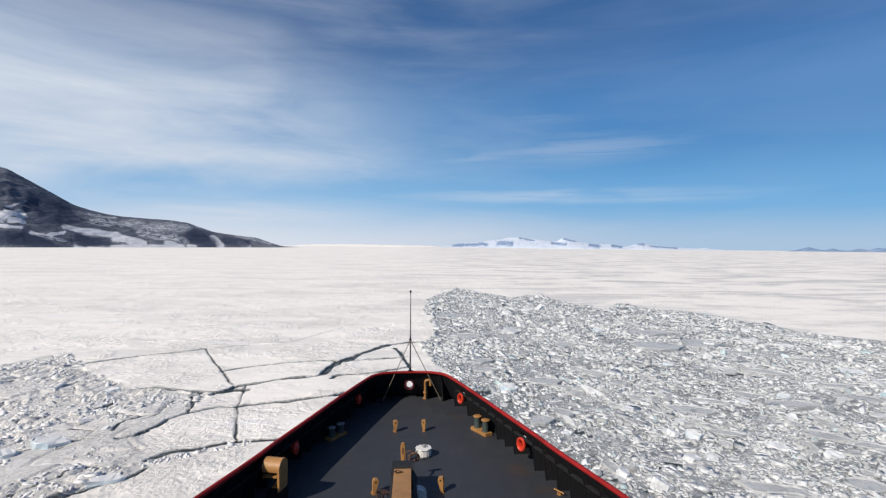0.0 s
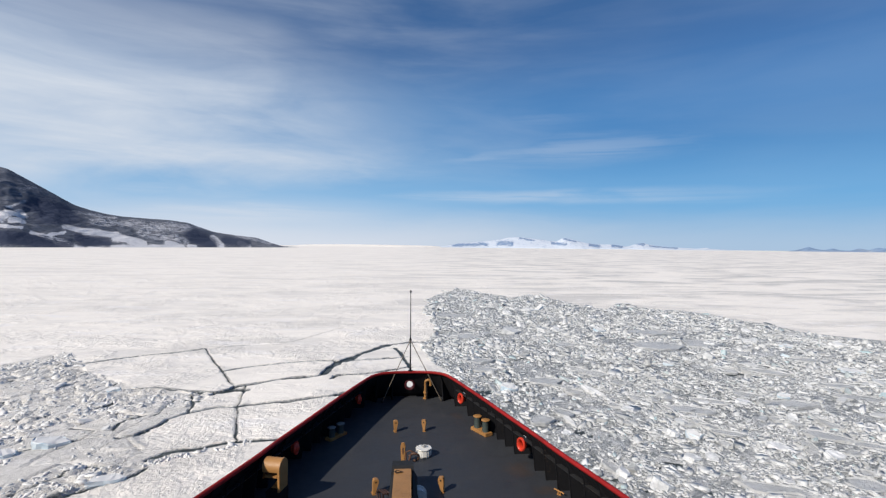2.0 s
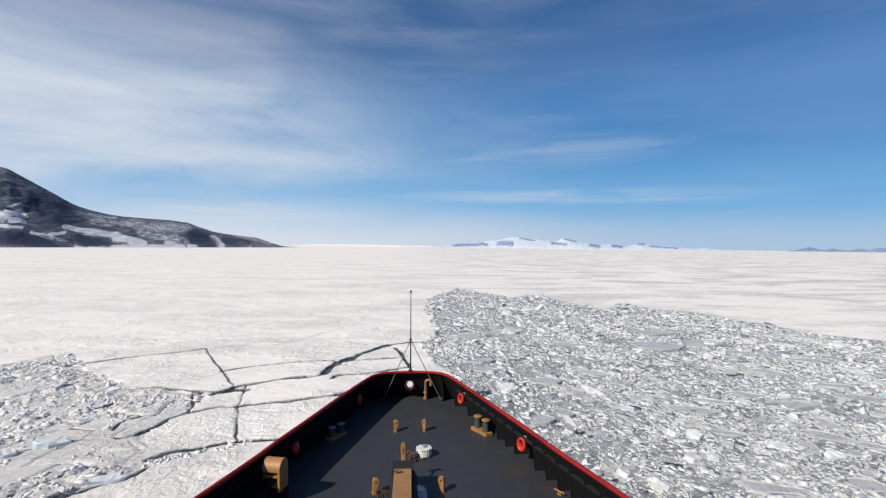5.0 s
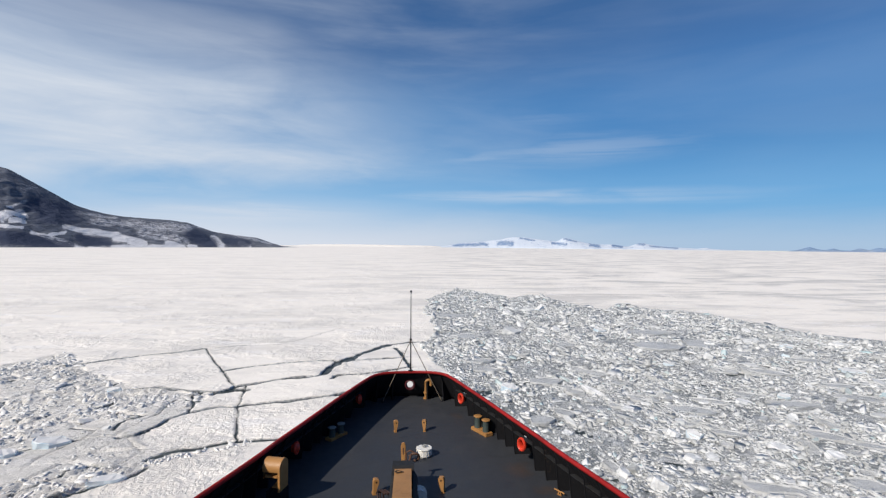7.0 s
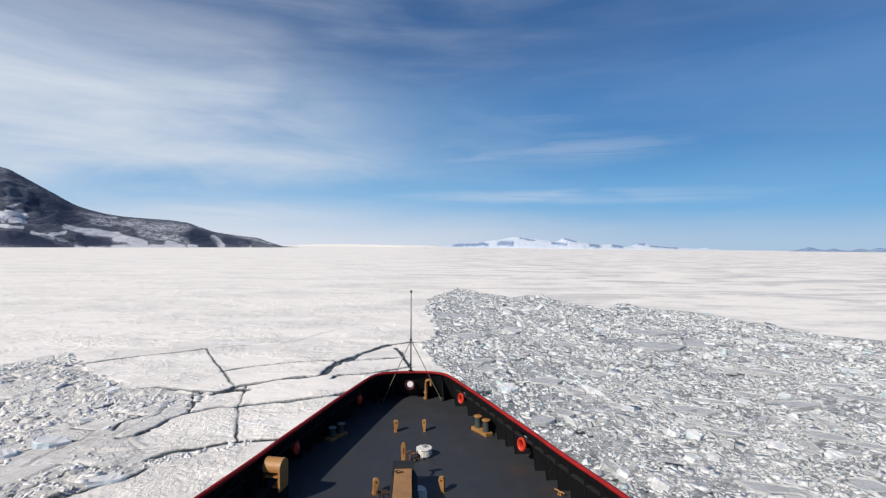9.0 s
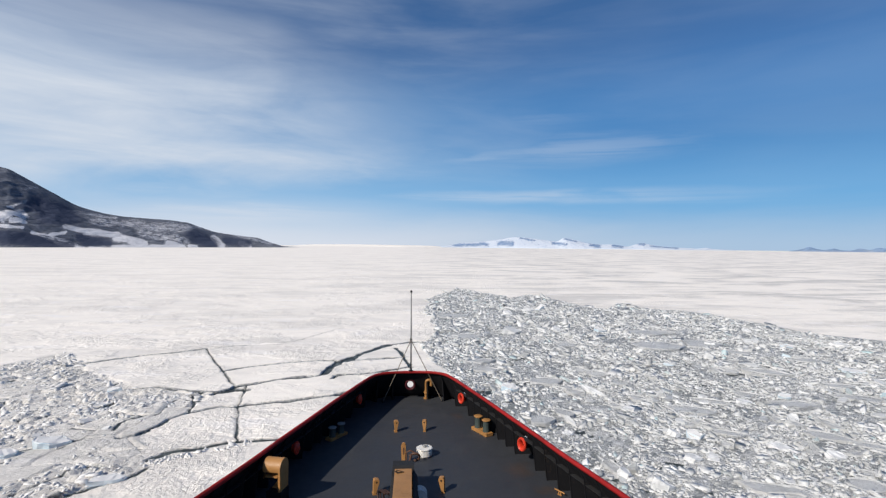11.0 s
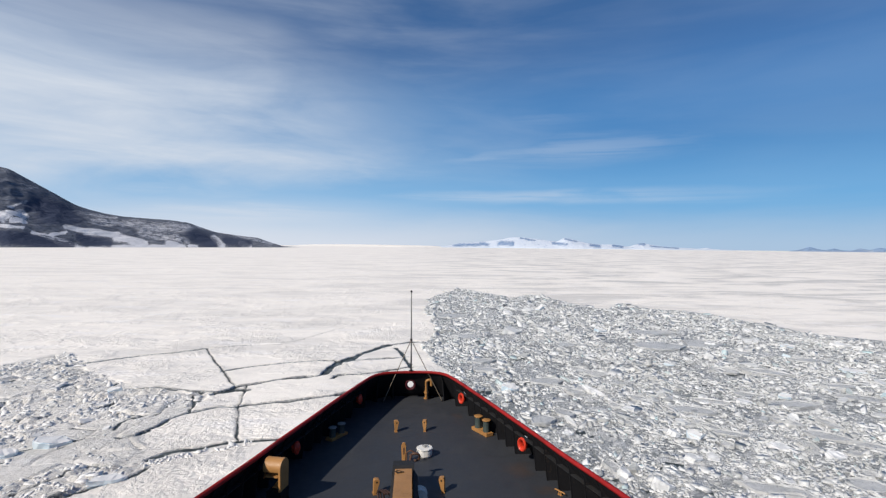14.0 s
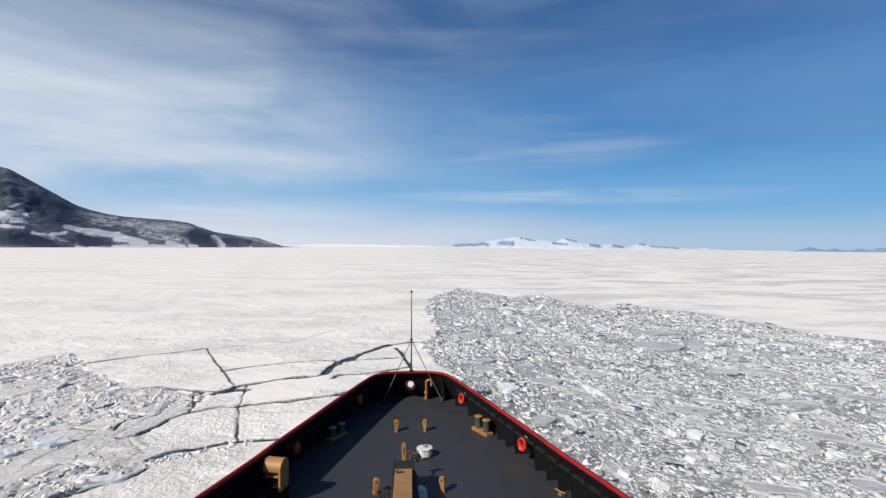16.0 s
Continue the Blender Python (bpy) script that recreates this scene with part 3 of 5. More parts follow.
def chunk_mesh(rs, flat=0.3):
    """Unit slab of broken ice: a four-cornered outline with two corners broken off, sheer sides and a sloping top."""
    a = (np.arange(4) + rs.uniform(-0.30, 0.30, 4)) * math.pi / 2
    r = rs.uniform(0.62, 1.0, 4)
    q = np.stack([r * np.cos(a), r * np.sin(a)], 1)
    k = rs.randint(2)
    pts = []
    for i in range(4):
        if i % 2 == k:
            t, w = rs.uniform(0.15, 0.5, 2)
            pts += [q[i] + t * (q[i - 1] - q[i]), q[i] + w * (q[(i + 1) % 4] - q[i])]
        else:
            pts.append(q[i])
    p = np.array(pts)
    slope = rs.uniform(-0.45, 0.45, 2)
    rows = []
    for shrink, z in ((rs.uniform(0.85, 1.08), -flat), (1.0, flat)):
        top = (z > 0) * (p @ slope) * flat
        rows.append(np.concatenate([p * shrink * rs.uniform(0.97, 1.03, (SIDES, 1)), (z + top + rs.uniform(-0.05, 0.05, SIDES) * flat)[:, None]], 1))
    return np.concatenate(rows)


def chunk_faces(n=SIDES):
    return [(i, (i + 1) % n, n + (i + 1) % n, n + i) for i in range(n)] + [tuple(range(n, 2 * n))]


def turn(yaw, tx, ty):
    cy, sy, cx, sx, ct, st = math.cos(yaw), math.sin(yaw), math.cos(tx), math.sin(tx), math.cos(ty), math.sin(ty)
    rx = np.array([[1, 0, 0], [0, cx, -sx], [0, sx, cx]])
    ry = np.array([[ct, 0, st], [0, 1, 0], [-st, 0, ct]])
    return np.array([[cy, -sy, 0], [sy, cy, 0], [0, 0, 1]]) @ rx @ ry


BIG_FLOES = [  # x, y, half length, half width, turn
    (50.3, 100.3, 6.2, 3.6, -0.25), (45.3, 86.6, 5.6, 4.6, -0.3), (54.6, 88.6, 3.6, 4.2, -0.2), (10.5, 96.5, 3.6, 2.8, 0.1),
    (18.0, 63.9, 2.7, 1.9, 0.3), (20.4, 59.1, 1.3, 1.0, 0.2), (27.0, 56.3, 1.1, 1.2, -0.3), (31.0, 52.2, 3.0, 1.5, -0.5), (10.8, 70.2, 2.2, 1.2, 0.1),
    (13.8, 49.8, 1.7, 1.3, 0.5), (43.9, 53.7, 3.2, 1.8, -0.3), (56.7, 60.4, 3.0, 1.6, -0.3), (53.9, 55.6, 3.4, 1.5, -0.5), (27.4, 34.6, 2.6, 1.2, -0.5),
    (34.8, 35.0, 1.8, 1.2, -0.4), (40.0, 44.4, 2.2, 1.2, -0.6), (16.8, 51.8, 1.1, 1.5, 0.3), (10.6, 124.2, 4.2, 3.2, 0.0), (28.2, 87.6, 2.2, 2.0, 0.3),
    (11.2, 75.7, 2.6, 1.4, 0.2), (51.2, 68.1, 3.4, 1.7, -0.5), (63.9, 74.8, 3.2, 1.8, -0.4), (55.9, 81.1, 2.8, 1.6, -0.5), (30.8, 45.4, 1.6, 0.9, -0.4), (27.9, 62.9, 1.5, 1.2, -0.3)]


def free_of_floes(x, y):
    ok = np.ones(x.shape, bool)
    for fx, fy, a, b, r in BIG_FLOES:
        dx, dy = x - fx, y - fy
        u, v = dx * math.cos(r) + dy * math.sin(r), -dx * math.sin(r) + dy * math.cos(r)
        ok &= (u / a) ** 2 + (v / b) ** 2 > 0.85
    return ok


def rubble(name, poly, box_, count, size, tilt, flat, seed, mat, label, singles=0, group="", slabs=0.1, thin=0.75, lumps=0.25, lie=(-1.15, 0.7)):
    """Broken ice strewn over an outline: the small pieces in one mesh, the largest near ones each a thing."""
    rs = np.random.RandomState(seed)
    x, y = rs.uniform(box_[0], box_[1], count * 3), rs.uniform(0, 1, count * 3)
    if box_[2] > 0:
        y = 1 / ((1 - y) / box_[2] ** 0.6 + y / box_[3] ** 0.6) ** (1 / 0.6)
    else:
        y = box_[2] + y * (box_[3] - box_[2])
    wx, wy = x + 3.2 * (fbm(x, y, 0.14, 11) - 0.5), y + 3.2 * (fbm(x, y, 0.14, 23) - 0.5)
    keep = (inside(poly, wx, wy) > 0.05) & free_of_floes(x, y)
    keep &= rs.rand(len(x)) < (0.05 + rubbly(x, y) if poly is WEDGE else 0.22 + 0.9 * step(0.34, 0.58, fbm(x, y, 0.2, 19, 4, 0.6)))
    keep &= rs.rand(len(x)) > 0.6 * step(11.0, 3.0, np.abs(x - (9 + 0.12 * y))) * step(70, 52, y) * (y > 30)
    x, y = x[keep][:count], y[keep][:count]
    z, _ = ice_height(x.copy(), y.copy())
    big = np.clip(size[0] * np.exp(rs.normal(0, size[1], len(x))), 0.16, size[2]) * (0.62 + np.abs(y) / 110)
    clump = fbm(x, y, 0.11, 29, 3)
    big = np.minimum(big * (0.45 + 1.3 * clump), 0.10 + np.abs(y) / 95)
    order = np.argsort(-(big * (y < 62)))
    chosen = set(order[:singles].tolist())
    protos = [chunk_mesh(rs, rs.uniform(*flat)) for _ in range(60)]
    faces = np.array(chunk_faces()[:-1]), np.array(chunk_faces()[-1])
    V, Q, T, made = [], [], [], {}
    for i in range(len(x)):
        p = protos[rs.randint(60)]
        s = big[i]
        lump = rs.rand() < lumps
        sc = np.array([s * rs.uniform(0.9, 1.15 if lump else 1.9), s * rs.uniform(0.55, 0.95), min(s, 0.8) * (rs.uniform(1.2, 2.1) if lump else rs.uniform(0.5, 1.0)) * thin])
        up, slab = rs.rand() < 0.10 and s < 0.5, rs.rand() < slabs
        if slab:
            sc, up = np.array([s * 2.2, s * 1.5, min(s, 0.5) * 0.7]) * rs.uniform(0.7, 1.15), False
        R = turn(rs.normal(*lie), *np.clip(rs.normal(0, tilt * (3 if up else 0.35 if slab else 1), 2), -0.75, 0.75))
        lift = z[i] - 0.10 * sc[2] + (0.25 * s if up else 0.02)
        if i in chosen:
            q = rs.randint(30)
            if q not in made:
                me = bpy.data.meshes.new("ice_block")
                me.from_pydata([tuple(v) for v in protos[q]], [], chunk_faces())
                me.materials.append(mat)
                made[q] = me
            ob = new("ice_block", made[q])
            ob.matrix_basis = Matrix.Translation((x[i], y[i], lift)) @ Matrix(R.tolist()).to_4x4() @ Matrix.Diagonal((*sc, 1))
            tagged(ob, "tilted block of white broken sea ice lying in slush" if up else "flat block of grey-white broken sea ice lying in slush", "ice block", group)
            continue
        k = len(V) * 2 * SIDES
        V.append((p * sc) @ R.T + np.array([x[i], y[i], lift]))
        Q.append(faces[0] + k), T.append(faces[1] + k)
    V, Q, T = np.concatenate(V), np.concatenate(Q), np.stack(T)
    me = bpy.data.meshes.new(name)
    me.vertices.add(len(V))
    me.vertices.foreach_set("co", V.astype(np.float32).ravel())
    me.loops.add(Q.size + T.size)
    me.loops.foreach_set("vertex_index", np.concatenate([Q.ravel(), T.ravel()]).astype(np.int32))
    me.polygons.add(len(Q) + len(T))
    me.polygons.foreach_set("loop_start", np.concatenate([np.arange(0, Q.size, 4), Q.size + np.arange(0, T.size, SIDES)]).astype(np.int32))
    me.update(calc_edges=True)
    me.materials.append(mat)
    return tagged(new(name, me), label, "brash ice", kind="stuff")


rubble("brash_ice", CHANNEL, (2, 112, 30, 208), 48000, (0.125, 0.72, 0.95), 0.30, (0.24, 0.52), 7, ICE,
       "grey-white brash ice floating thickly in the broken channel", 70, "ice blocks in the channel", 0.09, 0.9, 0.08)
rubble("snow_rubble", WEDGE, (-85, -20, 33, 88), 5200, (0.13, 0.62, 0.55), 0.22, (0.22, 0.48), 8, RUBBLE_SNOW,
       "snowy rubble and lumps on the old refrozen track", 60, "ice blocks on the refrozen track", 0.12, 0.85, 0.15, (1.0, 0.6))
rubble("brash_ice_astern", CHANNEL, (6, 130, -70, 34), 9000, (0.20, 0.6, 0.7), 0.25, (0.16, 0.45), 27, ICE,
       "grey-white brash ice in the channel beside the hull", 0, "", 0.06)
rubble("ice_lumps", CHANNEL, (2, 108, 33, 200), 4200, (0.155, 0.65, 0.85), 0.5, (0.28, 0.55), 17, LUMP_SNOW,
       "white crumbly lumps heaped on the brash ice", 0, "", 0.02, 0.95, 0.25)
rubble("ice_shards", CHANNEL, (2, 108, 32, 190), 1500, (0.26, 0.5, 0.8), 0.50, (0.22, 0.45), 37, ICE,
       "thin tilted shards of grey-white ice strewn over the channel", 160, "ice blocks in the channel", 0.7)
EDGE = [(-14.8, 45.2), (-17.3, 44.4), (-19.7, 43.3), (-21.2, 41.6), (-20.6, 40.6), (-19.4, 41.9), (-17.5, 43.2), (-15, 44.4)]
rubble("crushed_edge", EDGE, (-23, -14, 39, 47), 300, (0.15, 0.5, 0.5), 0.2, (0.3, 0.6), 9, RUBBLE_SNOW,
       "snowy crumbs heaped along the edge of a crack", 0, "", 0.02, 1.3)


def floe(x, y, a, b, r, seed, mat=None, thick=0.5, lift=0.16):
    rs = np.random.RandomState(seed)
    corners, n = rs.randint(5, 8), 20
    ca = (np.arange(corners) + rs.uniform(-0.3, 0.3, corners)) * 2 * math.pi / corners
    cr = rs.uniform(0.82, 1.15, corners)
    t = np.arange(n) * corners / n
    i, f = t.astype(int), t % 1
    px, py = cr * np.cos(ca), cr * np.sin(ca)
    px, py = px[i] * (1 - f) + px[(i + 1) % corners] * f, py[i] * (1 - f) + py[(i + 1) % corners] * f
    px, py = px * rs.uniform(0.95, 1.04, n), py * rs.uniform(0.95, 1.04, n)
    bm = bmesh.new()
    ring = []
    for shrink, z in ((0.96, -thick), (1.0, 0.02), (0.975, 0.09), (0.90, 0.02), (0.84, 0.0)):
        ring.append([bm.verts.new((px[i] * shrink * a, py[i] * shrink * b, z + (z > 0.01) * rs.uniform(-0.06, 0.05))) for i in range(n)])
    for lo, hi in zip(ring, ring[1:]):
        for i in range(n):
            bm.faces.new((lo[i], lo[(i + 1) % n], hi[(i + 1) % n], hi[i]))
    bm.faces.new(ring[-1])
    ob = part("ice_floe", bm, mat or FLOE, None)
    ob.matrix_basis = pose(x, y, lift, rs.normal(0, 0.7), rs.normal(0, 0.7), math.degrees(r))
    return tagged(ob, "flat grey-white ice floe frozen among smaller rubble", "ice floe", "ice floes")


for i, (fx, fy, fa, fb, fr) in enumerate(BIG_FLOES):
    floe(fx, fy, fa, fb, fr, 100 + i)


def big_chunk(x, y, a, b, thick, tilt, roll, yaw, seed, mat, label):
    """A large tilted slab with broken edges."""
    rs = np.random.RandomState(seed)
    n = 9
    ang = np.sort((np.arange(n) + rs.uniform(-0.4, 0.4, n)) * 2 * math.pi / n)
    rad = rs.uniform(0.7, 1.1, n)
    bm = bmesh.new()
    rings = []
    for shrink, z in ((0.93, -thick), (1.0, -thick * 0.55), (0.98, -0.05), (0.92, 0.0)):
        rings.append([bm.verts.new((rad[i] * shrink * a * math.cos(ang[i]), rad[i] * shrink * b * math.sin(ang[i]), z + rs.uniform(-0.03, 0.03))) for i in range(n)])
    for lo, hi in zip(rings, rings[1:]):
        for i in range(n):
            bm.faces.new((lo[i], lo[(i + 1) % n], hi[(i + 1) % n], hi[i]))
    bm.faces.new(rings[-1]), bm.faces.new(rings[0][::-1])
    bmesh.ops.triangulate(bm, faces=bm.faces)
    bmesh.ops.subdivide_edges(bm, edges=bm.edges, cuts=1)
    for v in bm.verts:
        v.co += Vector(rs.uniform(-1, 1, 3)) * 0.07 * min(a, b)
    ob = part("ice_chunk", bm, mat, None)
    ob.matrix_basis = pose(x, y, 0.10 + 0.32 * thick + 0.30 * max(a, b) * abs(math.sin(radians(max(abs(tilt), abs(roll))))), tilt, roll, yaw)
    return tagged(ob, label, "ice chunk", "large tilted ice chunks")


# smaller plates lying about the channel
rs = np.random.RandomState(77)
placed = 0
while placed < 80:
    px, py = rs.uniform(4, 84), 1 / rs.uniform(1 / 120, 1 / 33)
    size = rs.uniform(0.55, 1.25) * (0.7 + py / 110)
    if inside(CHANNEL, np.array([px]), np.array([py]))[0] > 2.5 and free_of_floes(np.array([px]), np.array([py]))[0] and px > 11 + 0.12 * (60 - py):
        ob = floe(px, py, size * rs.uniform(1.0, 1.7), size * rs.uniform(0.6, 0.9), rs.normal(-0.9, 0.7), 500 + placed, None, 0.45, rs.uniform(0.10, 0.24))
        ob.rotation_euler.x, ob.rotation_euler.y = rs.normal(0, 0.09, 2)
        placed += 1

BLUISH, WHITISH = "large tilted chunk of bluish ice with a snowy top", "large tilted chunk of white ice with broken edges"
CHUNKS = [  # x, y, half length, half width, thickness, tilt, roll, turn, material
    (-31.6, 45.4, 1.7, 0.9, 0.8, 6, 8, 20, BLUE_SHADED_ICE), (-22.4, 38.2, 1.5, 0.7, 0.6, 3, 4, 25, BLUE_SHADED_ICE), (-35.4, 61.1, 0.9, 0.7, 0.7, 10, -8, 5, BLUE_SHADED_ICE),
    (-33.8, 43.2, 1.0, 0.6, 0.7, 8, 8, 25, BLUE_SHADED_ICE), (20.9, 100.2, 2.2, 1.6, 1.6, 14, 10, 10, ICE), (12.7, 60.5, 1.4, 0.9, 1.0, 12, 8, -10, BLUE_SHADED_ICE),
    (32.7, 134.2, 1.9, 1.4, 1.3, 14, 0, 0, ICE), (33.2, 41.8, 1.3, 0.6, 0.6, 12, 8, -20, LUMP_SNOW), (26.9, 44.6, 0.9, 0.8, 0.8, 18, -12, 20, BLUE_SHADED_ICE),
    (25.4, 45.3, 0.9, 0.6, 0.8, 20, 10, 60, LUMP_SNOW), (22.6, 58.8, 1.9, 0.4, 0.5, 16, 14, -52, LUMP_SNOW), (38.8, 54.5, 1.2, 0.7, 0.6, 10, 12, 0, LUMP_SNOW),
    (80.0, 86.0, 2.0, 1.4, 0.9, 5, 4, 0, LUMP_SNOW), (17.1, 37.6, 0.6, 0.5, 0.6, 22, 14, 30, LUMP_SNOW), (68.9, 85.4, 1.6, 0.9, 0.6, 10, 4, -20, BLUE_SHADED_ICE),
    (40.4, 102.4, 1.5, 1.1, 0.8, 10, 6, 0, BLUE_SHADED_ICE), (64.9, 68.0, 2.0, 0.9, 0.5, 6, 4, -20, BLUE_SHADED_ICE), (24.2, 40.1, 0.8, 0.6, 0.6, 12, 8, 10, LUMP_SNOW),
    (51.9, 71.6, 1.3, 0.7, 0.5, 14, 4, -30, ICE), (35.1, 56.7, 0.6, 0.5, 0.6, 10, 10, 0, LUMP_SNOW), (14.9, 37.6, 0.45, 0.4, 0.5, 24, 10, 15, ICE),
    (25.9, 40.0, 0.7, 0.6, 0.6, 14, -8, 40, LUMP_SNOW), (16.4, 48.9, 0.9, 0.3, 0.5, 20, 20, -60, ICE)]
while len(CHUNKS) < 62:
    px, py = rs.uniform(6, 84), 1 / rs.uniform(1 / 150, 1 / 34)
    if inside(CHANNEL, np.array([px]), np.array([py]))[0] > 2.0 and px > 12 + 0.12 * (60 - py):
        k = rs.uniform(0.45, 0.95) * (0.75 + py / 120)
        CHUNKS.append((px, py, k, k * rs.uniform(0.5, 0.9), k * rs.uniform(0.6, 1.0), *rs.normal(0, 16, 2), rs.uniform(0, 360), (LUMP_SNOW, LUMP_SNOW, ICE, BLUE_SHADED_ICE)[rs.randint(4)]))
for i, row in enumerate(CHUNKS):
    big_chunk(*row[:8], 700 + i, row[8], BLUISH if row[8] is BLUE_SHADED_ICE else WHITISH)


# ---- hills and islands ----
def strokes(U, Z, rows):
    """How near each place along the shore and its height lies to soft strokes (from, to, half width, amount)."""
    m = np.zeros(U.shape)
    for u0, z0, u1, z1, r, much in rows:
        du, dz = u1 - u0, z1 - z0
        t = np.clip(((U - u0) * du + (Z - z0) * dz) / (du * du + dz * dz + 1e-9), 0, 1)
        d = np.hypot(U - u0 - t * du, Z - z0 - t * dz) / r
        m = np.maximum(m, much * np.exp(-0.7 * d ** 2.5))
    return m


def hill(name, ridge, depth_front, depth_back, cols, rows, rough, seed, mat, label, power=1.25, grain=1.0, drifts=(), bare_and_shaded=()):
    """Land with a skyline through the ridge stops (x, y, height), sloping to the shore in front and falling behind."""
    rx, ry, rz = [np.array(a, float) for a in zip(*ridge)]
    u = np.linspace(rx.min(), rx.max(), cols)
    cy, cz = np.interp(u, rx, ry), np.interp(u, rx, rz)
    ker = np.ones(5) / 5
    cz = np.convolve(np.pad(cz, 2, mode="edge"), ker, "valid")
    v = np.concatenate([np.linspace(0, 1, rows), np.linspace(1, 1.6, rows // 3)[1:]])
    U, V = np.meshgrid(u, v)
    CZ, CY = np.broadcast_to(cz, U.shape), np.broadcast_to(cy, U.shape)
    shape = np.where(V <= 1, np.clip(V, 0, 1) ** power, 1 - ((V - 1) / 0.6) * 0.8)
    Y = np.where(V <= 1, CY - (1 - V) * depth_front, CY + (V - 1) / 0.6 * depth_back)
    X = U * (Y / CY)
    n = fbm(X, Y, 0.0022 * grain, seed, 6, 0.55) - 0.5
    gully = np.abs(fbm(X, Y * 0.35, 0.0045 * grain, seed + 20, 5, 0.55) * 2 - 1)
    band = np.sin(math.pi * np.clip(V, 0, 1)) ** 0.8
    smooth = CZ * shape
    Z = smooth + rough * (CZ * 0.55 + 12) * (n * 1.2 - 0.5 * (gully - 0.3)) * band + rough * 5 * (fbm(X, Y, 0.02 * grain, seed + 40, 4) - 0.5) * np.clip(V * 3, 0, 1)
    Z = np.where(V <= 0.001, -3.0, Z)
    wob = 8 * (fbm(X, Y, 0.012 * grain, seed + 60, 4) - 0.5)
    k = (np.arange(len(v) - 1)[:, None] * cols + np.arange(cols - 1)[None, :]).ravel()
    quads = np.stack([k, k + 1, k + cols + 1, k + cols], 1)
    ob = mesh_object(name, np.stack([X.ravel(), Y.ravel(), Z.ravel()], 1), quads, mat, None, True)
    for key, rows_ in (("drifts", drifts), ("bare_and_shaded", bare_and_shaded)):
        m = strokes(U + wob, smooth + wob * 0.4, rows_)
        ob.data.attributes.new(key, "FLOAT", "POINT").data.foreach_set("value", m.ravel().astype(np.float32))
    return tagged(ob, label, "mountain", kind="structure")


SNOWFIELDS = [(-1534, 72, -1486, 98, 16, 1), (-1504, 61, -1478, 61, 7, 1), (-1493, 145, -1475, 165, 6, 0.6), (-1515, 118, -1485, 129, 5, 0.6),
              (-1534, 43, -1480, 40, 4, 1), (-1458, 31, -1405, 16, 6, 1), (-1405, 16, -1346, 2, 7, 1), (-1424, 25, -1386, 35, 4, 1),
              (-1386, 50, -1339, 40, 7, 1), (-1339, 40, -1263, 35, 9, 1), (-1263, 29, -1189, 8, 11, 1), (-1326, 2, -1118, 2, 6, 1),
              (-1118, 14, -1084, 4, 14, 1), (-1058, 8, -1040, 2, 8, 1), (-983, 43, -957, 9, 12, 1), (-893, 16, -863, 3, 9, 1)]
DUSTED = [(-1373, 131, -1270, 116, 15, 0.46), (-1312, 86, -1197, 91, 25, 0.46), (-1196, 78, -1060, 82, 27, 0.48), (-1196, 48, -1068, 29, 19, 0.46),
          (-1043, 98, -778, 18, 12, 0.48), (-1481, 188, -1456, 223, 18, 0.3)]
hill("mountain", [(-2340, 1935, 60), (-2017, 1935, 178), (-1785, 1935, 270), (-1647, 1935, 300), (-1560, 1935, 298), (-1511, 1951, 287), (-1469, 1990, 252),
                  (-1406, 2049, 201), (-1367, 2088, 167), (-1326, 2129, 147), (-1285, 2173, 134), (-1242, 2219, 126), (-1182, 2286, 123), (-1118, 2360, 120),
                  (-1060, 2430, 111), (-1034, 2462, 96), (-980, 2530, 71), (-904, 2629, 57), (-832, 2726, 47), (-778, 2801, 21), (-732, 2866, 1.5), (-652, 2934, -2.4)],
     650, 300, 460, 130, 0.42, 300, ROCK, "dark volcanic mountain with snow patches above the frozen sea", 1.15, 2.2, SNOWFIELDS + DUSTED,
     # first two strokes paint the gully face's shade, the others are bare rock
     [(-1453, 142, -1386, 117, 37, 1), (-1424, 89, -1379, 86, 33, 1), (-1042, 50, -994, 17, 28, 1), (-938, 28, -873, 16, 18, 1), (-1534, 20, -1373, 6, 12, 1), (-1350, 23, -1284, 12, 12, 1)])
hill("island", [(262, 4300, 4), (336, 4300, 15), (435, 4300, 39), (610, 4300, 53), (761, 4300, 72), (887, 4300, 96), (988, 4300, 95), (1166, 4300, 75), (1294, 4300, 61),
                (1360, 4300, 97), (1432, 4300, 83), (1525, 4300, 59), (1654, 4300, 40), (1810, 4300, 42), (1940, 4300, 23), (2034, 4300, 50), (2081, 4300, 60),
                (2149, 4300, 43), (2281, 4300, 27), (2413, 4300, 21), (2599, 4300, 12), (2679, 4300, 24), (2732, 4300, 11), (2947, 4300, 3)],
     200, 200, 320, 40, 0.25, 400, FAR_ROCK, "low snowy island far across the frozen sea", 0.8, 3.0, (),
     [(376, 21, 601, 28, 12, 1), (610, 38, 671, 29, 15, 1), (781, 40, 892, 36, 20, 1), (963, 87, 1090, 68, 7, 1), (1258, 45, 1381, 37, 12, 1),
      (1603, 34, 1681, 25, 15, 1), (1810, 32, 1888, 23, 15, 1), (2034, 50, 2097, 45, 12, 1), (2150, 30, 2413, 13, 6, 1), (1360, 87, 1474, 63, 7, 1)])
